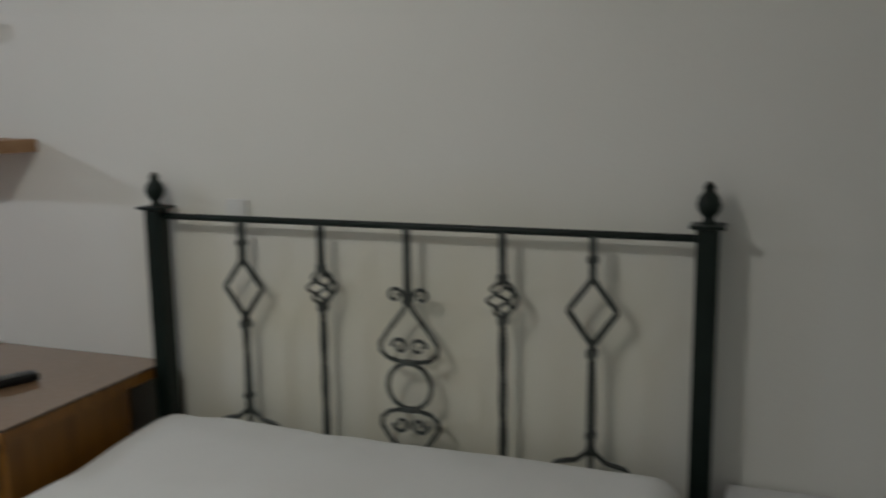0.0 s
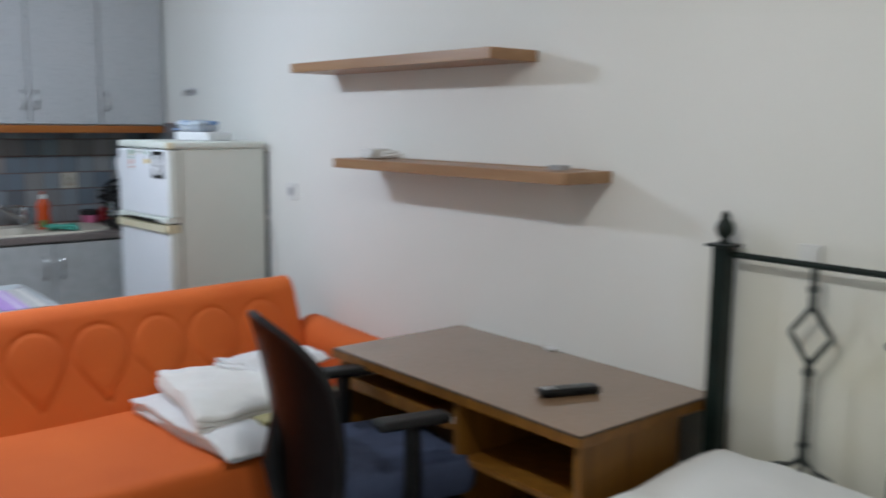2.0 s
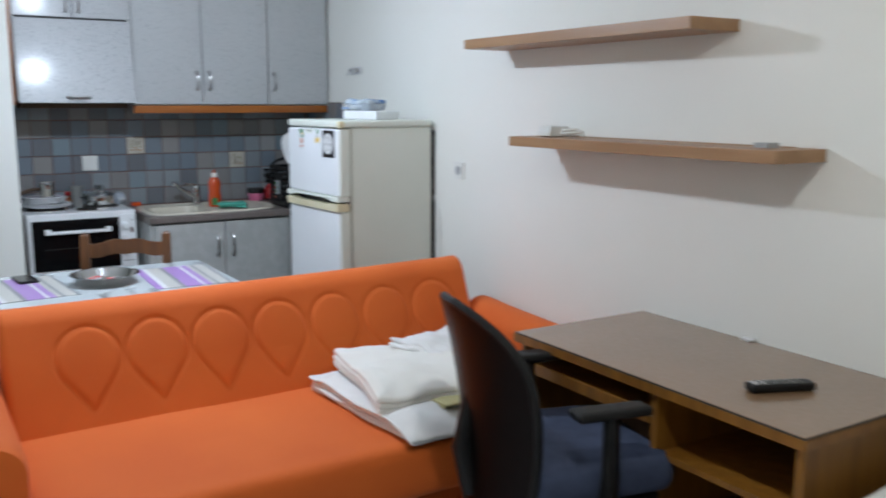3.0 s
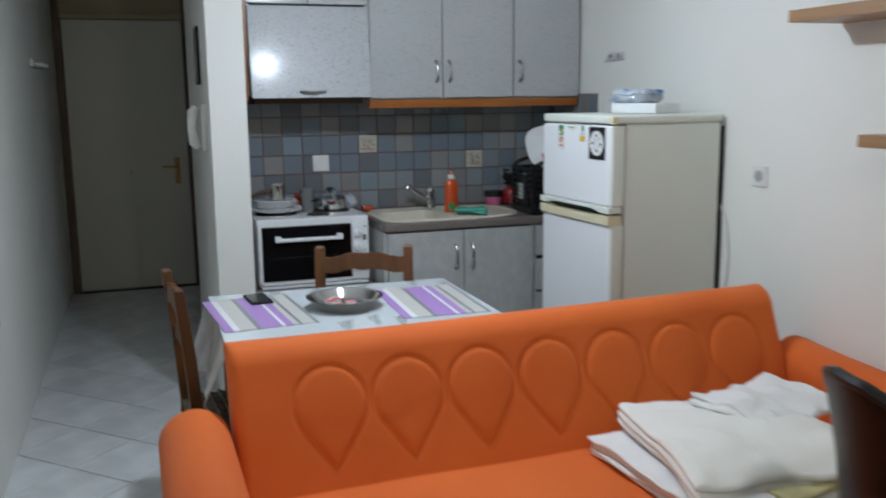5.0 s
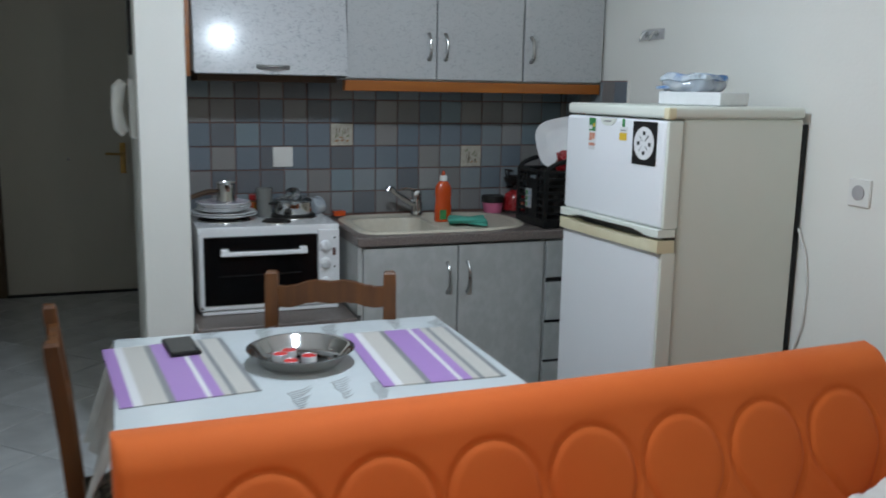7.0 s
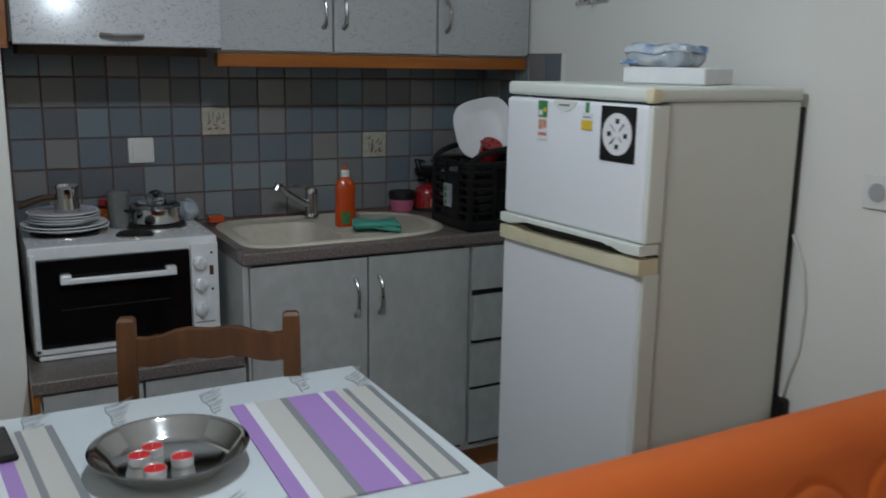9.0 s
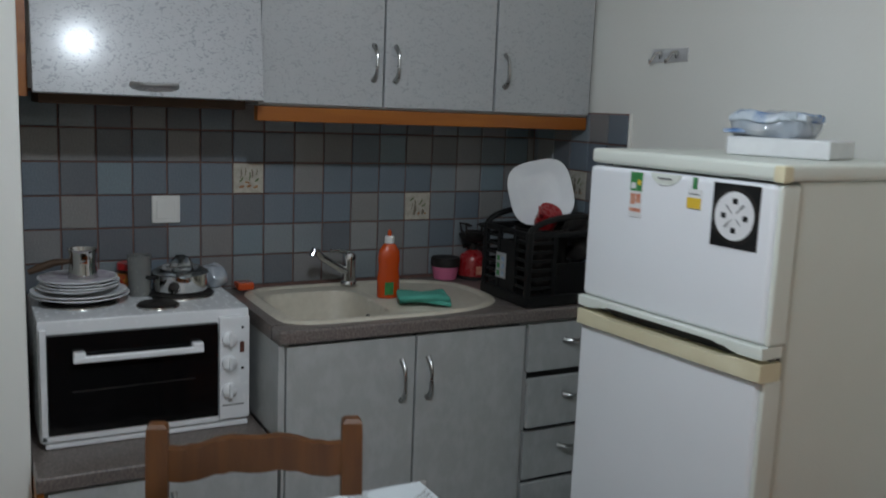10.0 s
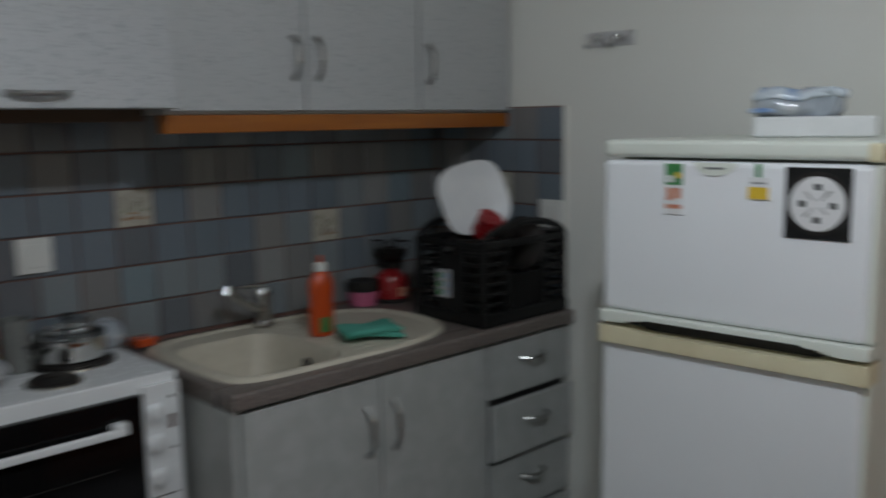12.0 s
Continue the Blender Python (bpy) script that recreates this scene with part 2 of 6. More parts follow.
M = dict(
    wall=material("cream_wall_paint", (0.80, 0.795, 0.755), (0.775, 0.77, 0.72), 1.3, 0.5, 0.62, bump=0.25, bump_scale=90, rough_vary=0.08),
    ceiling=material("white_ceiling_paint", (0.84, 0.84, 0.82), None, 1.5, 0.2, 0.8, bump=0.2, bump_scale=80),
    floor_tile=material("pale_grey_floor_tile", (0.74, 0.76, 0.77), (0.62, 0.64, 0.655), 5, 0.6, 0.16, bump=0.08, bump_scale=14, vary=0.06, rough_vary=0.05),
    grout=material("grey_grout", (0.16, 0.15, 0.14), None, 30, 0.5, 0.9, bump=0.5),
    red_grout=material("reddish_grout", (0.19, 0.105, 0.088), (0.15, 0.085, 0.071), 25, 0.5, 0.85, bump=0.5),
    glaze=tile_glaze("glazed_tile"),
    decor=material("cream_glaze", (0.52, 0.49, 0.42), (0.42, 0.39, 0.33), 60, 0.5, 0.2, bump=0.3),
    decor_ink=material("brown_motif", (0.17, 0.14, 0.10), None, 60, 0.5, 0.3),
    decor_green=material("green_motif", (0.10, 0.14, 0.05), None, 60, 0.5, 0.3),
    decor_ochre=material("ochre_motif", (0.34, 0.17, 0.05), (0.26, 0.10, 0.04), 60, 0.5, 0.3),
    laminate=laminate("white_grained_laminate", (0.44, 0.45, 0.46), (0.305, 0.315, 0.33)),
    # same foil as the hood; fainter flecks stand in for less gloss light
    laminate_dim_flecks=laminate("white_grained_laminate_dimmed_flecks", (0.44, 0.45, 0.455), (0.35, 0.36, 0.37)),
    laminate_plain=material("grey_white_laminate", (0.45, 0.46, 0.452), (0.395, 0.405, 0.393), 26, 0.6, 0.4, bump=0.4, bump_scale=70, stretch=(1, 1, 0.7)),
    carcass=material("white_board", (0.55, 0.55, 0.53), None, 4, 0.3, 0.5),
    # near-black that paints the shade of gaps, and the glass edge line
    gap_shade_and_edge=material("dark_gap_shade_and_glass_edge", (0.03, 0.03, 0.03), None, 10, 0.5, 0.6),
    pelmet=material("honey_wood_pelmet", (0.36, 0.118, 0.014), (0.28, 0.085, 0.010), 5, 0.6, 0.38, bump=0.2, bump_scale=50, stretch=(6, 0.5, 6)),
    granite=material("speckled_brown_worktop", (0.215, 0.18, 0.162), (0.125, 0.103, 0.094), 150, 0.6, 0.35, bump=0.15, bump_scale=200, detail=2),
    sink=material("beige_composite_sink", (0.60, 0.555, 0.46), (0.54, 0.495, 0.405), 40, 0.4, 0.38, bump=0.1, bump_scale=150),
    chrome=material("chrome", (0.62, 0.63, 0.64), None, 8, 0.2, 0.12, 1.0, rough_vary=0.05),
    steel=material("worn_steel", (0.50, 0.50, 0.49), (0.36, 0.36, 0.35), 14, 0.5, 0.22, 1.0, rough_vary=0.08),
    polished=material("polished_steel", (0.62, 0.62, 0.61), (0.54, 0.54, 0.53), 9, 0.4, 0.09, 1.0, rough_vary=0.06, bump=0.06, bump_scale=40),
    foil=material("thin_aluminium", (0.78, 0.78, 0.79), None, 40, 0.4, 0.42, 0.85, bump=0.3, bump_scale=200),
    red_wax=material("red_wax", (0.60, 0.022, 0.022), (0.52, 0.018, 0.018), 40, 0.4, 0.35, bump=0.1),
    nickel=material("satin_nickel", (0.42, 0.42, 0.41), None, 20, 0.4, 0.3, 1.0),
    brass=material("aged_brass", (0.42, 0.28, 0.10), (0.30, 0.19, 0.06), 25, 0.5, 0.32, 1.0),
    enamel=material("white_enamel", (0.80, 0.815, 0.83), (0.77, 0.78, 0.795), 7, 0.4, 0.25, coat=0.3, bump=0.05),
    oven_glass=material("black_oven_glass", (0.004, 0.004, 0.0045), (0.006, 0.006, 0.0065), 3, 0.5, 0.1, coat=0.0, rough_vary=0.03),
    black=material("black_plastic", (0.007, 0.007, 0.0075), (0.012, 0.012, 0.012), 20, 0.5, 0.42, bump=0.15),
    iron=material("cast_iron", (0.018, 0.017, 0.016), (0.035, 0.03, 0.028), 30, 0.5, 0.55, 0.3, bump=0.3),
    fridge=material("fridge_white", (0.80, 0.815, 0.835), (0.77, 0.785, 0.80), 2, 0.5, 0.33, bump=0.12, bump_scale=220),
    fridge_side=material("fridge_side_cream", (0.715, 0.745, 0.68), (0.68, 0.71, 0.64), 2.5, 0.5, 0.42, bump=0.2, bump_scale=160),
    yellowed=material("yellowed_plastic", (0.74, 0.69, 0.49), (0.67, 0.60, 0.40), 6, 0.6, 0.4),
    white_plastic=material("white_plastic", (0.77, 0.77, 0.74), None, 9, 0.3, 0.4),
    foam=material("white_foam", (0.78, 0.79, 0.80), None, 30, 0.2, 0.8, bump=0.4, bump_scale=180),
    blue_print=material("blue_print_film", (0.045, 0.16, 0.42), (0.52, 0.58, 0.64), 18, 0.8, 0.25, bump=0.8, bump_scale=20),
    film=material("crinkled_clear_film", (0.50, 0.52, 0.54), (0.36, 0.40, 0.45), 14, 0.8, 0.15, bump=1.0, bump_scale=28, coat=0.5),
    orange=material("orange_stretch_fabric", (0.72, 0.145, 0.014), (0.66, 0.12, 0.010), 2.2, 0.5, 0.82, bump=0.35, bump_scale=420, sheen=0.06),
    linen=material("white_cotton", (0.78, 0.78, 0.77), (0.74, 0.735, 0.72), 4, 0.5, 0.85, bump=0.5, bump_scale=45, sheen=0.1),
    cream_cloth=material("cream_blanket", (0.80, 0.79, 0.745), (0.77, 0.755, 0.705), 5, 0.5, 0.9, bump=0.5, bump_scale=55, sheen=0.1),
    yellow_cloth=material("pale_yellow_towel", (0.54, 0.50, 0.26), (0.48, 0.43, 0.22), 8, 0.5, 0.9, bump=0.7, bump_scale=150),
    sheet=material("bed_sheet", (0.78, 0.785, 0.77), (0.74, 0.745, 0.725), 3, 0.5, 0.85, bump=0.6, bump_scale=26, sheen=0.1),
    desk_wood=material("amber_wood_veneer", (0.245, 0.104, 0.0125), (0.18, 0.073, 0.0085), 4, 0.6, 0.42, bump=0.15, bump_scale=60, stretch=(8, 8, 0.6)),
    desk_dark=material("brown_fibreboard", (0.07, 0.038, 0.018), None, 10, 0.5, 0.7, bump=0.2),
    desk_top=material("brown_veneer_under_glass", (0.25, 0.152, 0.082), (0.22, 0.132, 0.069), 3, 0.5, 0.5, coat=1.0),
    glass=clear("clear_glass", (0.97, 0.98, 0.97)),
    shelf_wood=material("beech_brown_veneer", (0.37, 0.212, 0.105), (0.31, 0.168, 0.078), 3.5, 0.6, 0.42, bump=0.12, bump_scale=50, stretch=(0.6, 8, 8)),
    chair_wood=material("chestnut_wood", (0.125, 0.044, 0.0075), (0.082, 0.028, 0.005), 5, 0.6, 0.52, bump=0.2, bump_scale=60, stretch=(6, 6, 0.7)),
    rush=material("dark_woven_seat", (0.22, 0.19, 0.145), (0.08, 0.065, 0.048), 40, 0.6, 0.8, bump=0.8, bump_scale=120),
    green_metal=material("dark_green_lacquer", (0.006, 0.012, 0.0095), (0.010, 0.018, 0.0145), 12, 0.5, 0.4, 0.0, bump=0.15, bump_scale=80),
    # sheen and motion blur put into the bars' base colour as grey
    bar_metal=material("green_bars_greyed_for_sheen", (0.085, 0.095, 0.088), (0.045, 0.052, 0.048), 30, 0.6, 0.38, 0.35, bump=0.3, bump_scale=120),
    mesh_back=material("dark_maroon_mesh", (0.0045, 0.0028, 0.0028), (0.007, 0.004, 0.004), 60, 0.5, 0.34, bump=0.25, bump_scale=300),
    navy=material("navy_seat_fabric", (0.05, 0.066, 0.12), (0.036, 0.048, 0.09), 20, 0.5, 0.9, bump=0.6, bump_scale=300),
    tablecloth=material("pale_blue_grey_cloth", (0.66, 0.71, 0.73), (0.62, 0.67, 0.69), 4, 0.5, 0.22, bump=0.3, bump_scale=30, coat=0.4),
    # same cloth, given a darker and greyer tone where it hangs
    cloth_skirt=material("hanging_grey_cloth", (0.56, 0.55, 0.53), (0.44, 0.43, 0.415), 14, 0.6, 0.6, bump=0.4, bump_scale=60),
    ink_grey=material("grey_print", (0.20, 0.205, 0.20), None, 30, 0.4, 0.4),
    red=material("red_plastic", (0.50, 0.03, 0.03), (0.42, 0.02, 0.02), 10, 0.4, 0.3, coat=0.3),
    dark_red=material("red_enamel_canister", (0.34, 0.018, 0.022), None, 10, 0.4, 0.28, coat=0.4),
    pink=material("pink_tub", (0.66, 0.17, 0.30), None, 10, 0.4, 0.35),
    soap=material("orange_detergent", (0.56, 0.07, 0.008), (0.48, 0.055, 0.007), 8, 0.4, 0.2, coat=0.5),
    teal=material("teal_microfibre", (0.09, 0.38, 0.30), (0.065, 0.31, 0.24), 15, 0.5, 0.9, bump=0.8, bump_scale=220),
    china=material("white_china", (0.76, 0.77, 0.78), (0.72, 0.73, 0.75), 18, 0.5, 0.38, coat=0.1),
    lilac_china=material("lilac_rim_glaze", (0.42, 0.36, 0.44), (0.60, 0.58, 0.62), 50, 0.6, 0.2),
    grey_tin=material("grey_tumbler", (0.19, 0.195, 0.185), (0.15, 0.155, 0.15), 8, 0.4, 0.25),
    mirror=material("mirror_silver", (0.82, 0.84, 0.83), (0.82, 0.84, 0.83), 2, 0.0, 0.03, 1.0, rough_vary=0.01),
    door=material("greyish_white_door_paint", (0.72, 0.69, 0.60), (0.66, 0.63, 0.55), 2, 0.5, 0.5, bump=0.15, bump_scale=40, stretch=(1, 1, 0.4)),
    frame_wood=material("brown_door_frame", (0.16, 0.105, 0.06), (0.12, 0.078, 0.045), 6, 0.6, 0.5, stretch=(6, 6, 0.6), bump=0.15),
    beige_panel=material("beige_transom_paint", (0.44, 0.36, 0.22), (0.40, 0.325, 0.195), 3, 0.5, 0.55),
    pine=material("yellow_pine", (0.50, 0.29, 0.06), (0.42, 0.23, 0.045), 4, 0.6, 0.4, stretch=(0.7, 7, 7), bump=0.15),
    mahogany=material("reddish_brown_veneer", (0.14, 0.055, 0.04), (0.10, 0.04, 0.03), 4, 0.6, 0.4, stretch=(0.7, 7, 7)),
    paper=material("white_card", (0.72, 0.72, 0.72), None, 12, 0.2, 0.6),
    green_print=material("green_card", (0.03, 0.17, 0.05), (0.05, 0.24, 0.07), 60, 0.6, 0.5),
    yellow_print=material("yellow_card", (0.72, 0.48, 0.04), None, 30, 0.3, 0.5),
    red_print=material("salmon_card", (0.52, 0.15, 0.09), (0.62, 0.32, 0.22), 80, 0.6, 0.5),
    amber_print=material("amber_label", (0.62, 0.30, 0.04), (0.45, 0.06, 0.03), 70, 0.7, 0.4),
    grey_plastic=material("grey_plastic", (0.40, 0.40, 0.41), None, 10, 0.3, 0.45),
    lamp_glow_kitchen=glow("cool_bulb", (0.84, 0.935, 1.07), KITCHEN_BULB),
    lamp_glow_room=glow("warm_white_bulb", (1.0, 0.965, 0.90), ROOM_BULB),
)
for key in ("oven_glass", "black", "mesh_back", "iron", "green_metal"):
    M[key].node_tree.nodes["Principled BSDF"].inputs["Specular IOR Level"].default_value = 0.12 if key == "mesh_back" else 0.25


def smoke_stain(m, x0, x1, z1, tone):
    """An uneven yellowed patch on the paint, where a headboard has leant for years."""
    nt = m.node_tree
    p = nt.nodes["Principled BSDF"]
    geo, sep, no = nt.nodes.new("ShaderNodeNewGeometry"), nt.nodes.new("ShaderNodeSeparateXYZ"), nt.nodes.new("ShaderNodeTexNoise")
    nt.links.new(geo.outputs["Position"], sep.inputs[0])
    nt.links.new(geo.outputs["Position"], no.inputs["Vector"])
    no.inputs["Scale"].default_value, no.inputs["Detail"].default_value = 2.6, 4
    last = no.outputs[0]
    for axis, lo, hi in ((0, x0, x0 + 0.3), (0, x1, x1 - 0.3), (2, z1, z1 - 0.3)):
        mr, mu = nt.nodes.new("ShaderNodeMapRange"), nt.nodes.new("ShaderNodeMath")
        mr.inputs[1].default_value, mr.inputs[2].default_value = lo, hi
        mu.operation = "MULTIPLY"
        nt.links.new(sep.outputs[axis], mr.inputs[0])
        nt.links.new(mr.outputs[0], mu.inputs[0])
        nt.links.new(last, mu.inputs[1])
        last = mu.outputs[0]
    mx = nt.nodes.new("ShaderNodeMix")
    mx.data_type = "RGBA"
    mx.inputs[7].default_value = (*tone, 1)
    nt.links.new(last, mx.inputs[0])
    nt.links.new(p.inputs["Base Color"].links[0].from_socket, mx.inputs[6])
    nt.links.new(mx.outputs[2], p.inputs["Base Color"])


M["wall_stained"] = material("cream_wall_paint_yellowed", (0.80, 0.795, 0.755), (0.775, 0.77, 0.72), 1.3, 0.5, 0.62, bump=0.25, bump_scale=90, rough_vary=0.08)
smoke_stain(M["wall_stained"], -1.85, -0.15, 1.32, (0.74, 0.70, 0.52))
M["desk_top"].node_tree.nodes["Principled BSDF"].inputs["Coat Roughness"].default_value = 0.03
violet, stone, white, dark = (0.40, 0.24, 0.55), (0.55, 0.535, 0.50), (0.74, 0.74, 0.76), (0.24, 0.25, 0.26)
M["placemat"] = stripes("violet_striped_mat", "Y", [(0.0, violet), (0.09, white), (0.16, stone), (0.33, dark), (0.38, violet), (0.60, white), (0.64, violet), (0.72, stone), (0.78, dark), (0.82, stone), (0.95, dark)], 0.30, 0.35)

# ---- building tools ----
ORIGIN = {}


def thing(name, label, category, origin=(0, 0, 0), group="", kind=""):
    """An Empty at the base of a thing; its parts are given in world metres."""
    ob = new(name)
    ob.empty_display_size = 0.1
    ob.location = origin
    ORIGIN[ob] = Vector(origin)
    return tagged(ob, label, category, group, kind)


def even_normals(bm, lim):
    """Corner normals weighted by face area, so that broad faces stay flat and only their rounded edges turn."""
    bm.normal_update()
    area = {f: f.calc_area() for f in bm.faces}
    c, out = math.cos(lim), []
    for f in bm.faces:
        for lp in f.loops:
            n = Vector()
            for g in lp.vert.link_faces:
                if g is f or g.normal.dot(f.normal) > c:
                    n += g.normal * area[g]
            out.append(n.normalized() if n.length > 1e-12 else f.normal.copy())
    return out


def mesh_of(name, bm, mat, smooth=40):
    bmesh.ops.recalc_face_normals(bm, faces=bm.faces)
    for f in bm.faces:
        f.smooth = True
    lim = radians(smooth)
    for e in bm.edges:
        e.smooth = len(e.link_faces) == 2 and e.calc_face_angle(0) < lim
    keep = even_normals(bm, lim) if len(bm.faces) < 3000 else None
    me = bpy.data.meshes.new(name)
    bm.to_mesh(me)
    bm.free()
    if keep:
        me.normals_split_custom_set(keep)
    me.materials.append(M[mat] if isinstance(mat, str) else mat)
    return me


def base_of(ob):
    while ob.parent:
        ob = ob.parent
    return ORIGIN.get(ob, Vector())


def part(name, bm, mat, parent, label="", smooth=40):
    """One mesh object under a thing or under one of its parts."""
    bmesh.ops.translate(bm, verts=bm.verts, vec=-base_of(parent))
    ob = new(name, mesh_of(name, bm, mat, smooth))
    ob.parent = parent
    if label:
        ob["label"] = label
    return ob


def solid(name, bm, mat, label, category, group="", kind="", smooth=40):
    """A thing that is one mesh, with its origin at the middle of its base."""
    lo = Vector([min(v.co[k] for v in bm.verts) for k in range(3)])
    hi = Vector([max(v.co[k] for v in bm.verts) for k in range(3)])
    o = Vector(((lo.x + hi.x) / 2, (lo.y + hi.y) / 2, lo.z))
    bmesh.ops.translate(bm, verts=bm.verts, vec=-o)
    ob = new(name, mesh_of(name, bm, mat, smooth))
    ob.location = o
    ORIGIN[ob] = o
    return tagged(ob, label, category, group, kind)


def box(x0, x1, y0, y1, z0, z1, r=0.0, seg=2, bm=None):
    bm = bm or bmesh.new()
    made = bmesh.ops.create_cube(bm, size=1.0, matrix=Matrix.Translation(((x0 + x1) / 2, (y0 + y1) / 2, (z0 + z1) / 2)) @ Matrix.Diagonal((abs(x1 - x0), abs(y1 - y0), abs(z1 - z0), 1)))
    if r:
        es = {e for v in made["verts"] for e in v.link_edges}
        bmesh.ops.bevel(bm, geom=list(es), offset=min(r, abs(x1 - x0) * 0.49, abs(y1 - y0) * 0.49, abs(z1 - z0) * 0.49), segments=seg, profile=0.5, affect="EDGES")
    return bm


def lathe(profile, at=(0, 0, 0), n=28, bm=None, m=None):
    """A turned body from (radius, height) pairs, about the upright through at."""
    bm = bm or bmesh.new()
    m = m or Matrix()
    rings = []
    for r, z in profile:
        if r < 1e-5:
            rings.append([bm.verts.new(Vector(at) + m @ Vector((0, 0, z)))])
        else:
            rings.append([bm.verts.new(Vector(at) + m @ Vector((r * math.cos(2 * math.pi * k / n), r * math.sin(2 * math.pi * k / n), z))) for k in range(n)])
    for a, b in zip(rings, rings[1:]):
        for k in range(n):
            q = [a[k % len(a)], a[(k + 1) % len(a)], b[(k + 1) % len(b)], b[k % len(b)]]
            q = list(dict.fromkeys(q))
            if len(q) > 2:
                bm.faces.new(q)
    for ring, flip in ((rings[0], True), (rings[-1], False)):
        if len(ring) > 2:
            bm.faces.new(ring[::-1] if flip else ring)
    return bm


def tube(points, r, n=8, closed=False, bm=None, squash=1.0):
    """A bar of round section along points; r is one radius or one for each point."""
    bm = bm or bmesh.new()
    pts = [Vector(p) for p in points]
    rs = r if isinstance(r, (list, tuple)) else [r] * len(pts)
    rings, side = [], None
    for k, p in enumerate(pts):
        a = pts[k - 1] if k or closed else pts[k]
        b = pts[(k + 1) % len(pts)] if k + 1 < len(pts) or closed else pts[k]
        d = (b - a).normalized()
        if side is None:
            side = d.orthogonal().normalized()
        side = (side - d * side.dot(d)).normalized()
        up = d.cross(side)
        rings.append([bm.verts.new(p + rs[k] * (math.cos(2 * math.pi * j / n) * side + squash * math.sin(2 * math.pi * j / n) * up)) for j in range(n)])
    pairs = list(zip(rings, rings[1:])) + ([(rings[-1], rings[0])] if closed else [])
    for a, b in pairs:
        for j in range(n):
            bm.faces.new([a[j], a[(j + 1) % n], b[(j + 1) % n], b[j]])
    if not closed:
        bm.faces.new(rings[0][::-1])
        bm.faces.new(rings[-1])
    return bm


def arc(cx, cz, r, a0, a1, n, y):
    return [(cx + r * math.cos(radians(a0 + (a1 - a0) * k / n)), y, cz + r * math.sin(radians(a0 + (a1 - a0) * k / n))) for k in range(n + 1)]


def prism(outline, axis, lo, hi, r=0.0, bm=None):
    """A flat outline pushed through along an axis. Outline pairs run over the two other axes in order."""
    bm = bm or bmesh.new()
    k = "xyz".index(axis)

    def at(p, v):
        q = list(p)
        q.insert(k, v)
        return Vector(q)
    a, b = [bm.verts.new(at(p, lo)) for p in outline], [bm.verts.new(at(p, hi)) for p in outline]
    caps = [bm.faces.new(a[::-1]), bm.faces.new(b)]
    for i in range(len(a)):
        j = (i + 1) % len(a)
        bm.faces.new([a[i], a[j], b[j], b[i]])
    if r:
        bmesh.ops.bevel(bm, geom=list({e for f in caps for e in f.edges}), offset=r, segments=2, profile=0.5, affect="EDGES")
    return bm


def soft(x0, x1, y0, y1, z0, z1, r, nx=24, ny=24, nz=6, wobble=0.0, freq=4.0, puff=0.0, seed=0.0):
    """A padded block: rounded corners, a swelling top and uneven cloth."""
    bm = bmesh.new()
    c, h = Vector(((x0 + x1) / 2, (y0 + y1) / 2, (z0 + z1) / 2)), Vector(((x1 - x0) / 2, (y1 - y0) / 2, (z1 - z0) / 2))
    r = min(r, h.x, h.y, h.z)
    seen = {}

    def vert(u, v, w):
        key = (round(u, 5), round(v, 5), round(w, 5))
        if key not in seen:
            p = Vector((u * h.x, v * h.y, w * h.z))
            q = Vector([max(-(h[k] - r), min(h[k] - r, p[k])) for k in range(3)])
            d = p - q
            if d.length > 1e-9:
                p = q + d.normalized() * r
            p.z += puff * (1 - u * u) * (1 - v * v) * (1 if w > 0 else 0)
            p += c
            if wobble:
                p += wobble * noise.noise_vector(p * freq + Vector((seed, seed, 0)))
            seen[key] = bm.verts.new(p)
        return seen[key]

    def spread(n):
        return [math.sin(math.pi / 2 * (2 * k / n - 1)) for k in range(n + 1)]
    U, V, W = spread(nx), spread(ny), spread(nz)
    for fixed in (-1, 1):
        for A, B, f in ((U, V, lambda a, b: (a, b, fixed)), (U, W, lambda a, b: (a, fixed, b)), (V, W, lambda a, b: (fixed, a, b))):
            for a0, a1 in zip(A, A[1:]):
                for b0, b1 in zip(B, B[1:]):
                    bm.faces.new([vert(*f(a0, b0)), vert(*f(a1, b0)), vert(*f(a1, b1)), vert(*f(a0, b1))])
    return bm


def slabs(bm, *boxes):
    for b in boxes:
        box(*b, bm=bm)
    return bm

# ---- structure ----
NORTH, SOUTH, EAST, WEST, TILED = 2.403, -0.405, 1.30, -8.60, -5.835
CEIL = 2.66
HALL_N, HALL_W = 0.481, 0.648          # the partition between hall and kitchen


def structure(name, bm, mat, label, category):
    return solid(name, bm, mat, label, category, kind="structure")


floor = structure("floor", box(WEST - 0.15, EAST + 0.15, SOUTH - 0.15, NORTH + 0.15, -0.12, -0.006), "grout", "pale grey ceramic tile floor laid on the diagonal", "floor")
structure("ceiling", box(WEST - 0.15, EAST + 0.15, SOUTH - 0.15, NORTH + 0.15, CEIL, CEIL + 0.12), "ceiling", "plain white painted ceiling", "ceiling")
structure("wall_north", box(WEST - 0.15, EAST + 0.15, NORTH, NORTH + 0.15, -0.006, CEIL), "wall_stained", "long cream painted plaster wall", "wall")
structure("wall_south", box(WEST - 0.15, EAST + 0.15, SOUTH - 0.15, SOUTH, -0.006, CEIL), "wall", "cream painted plaster wall with a tall mirror", "wall")
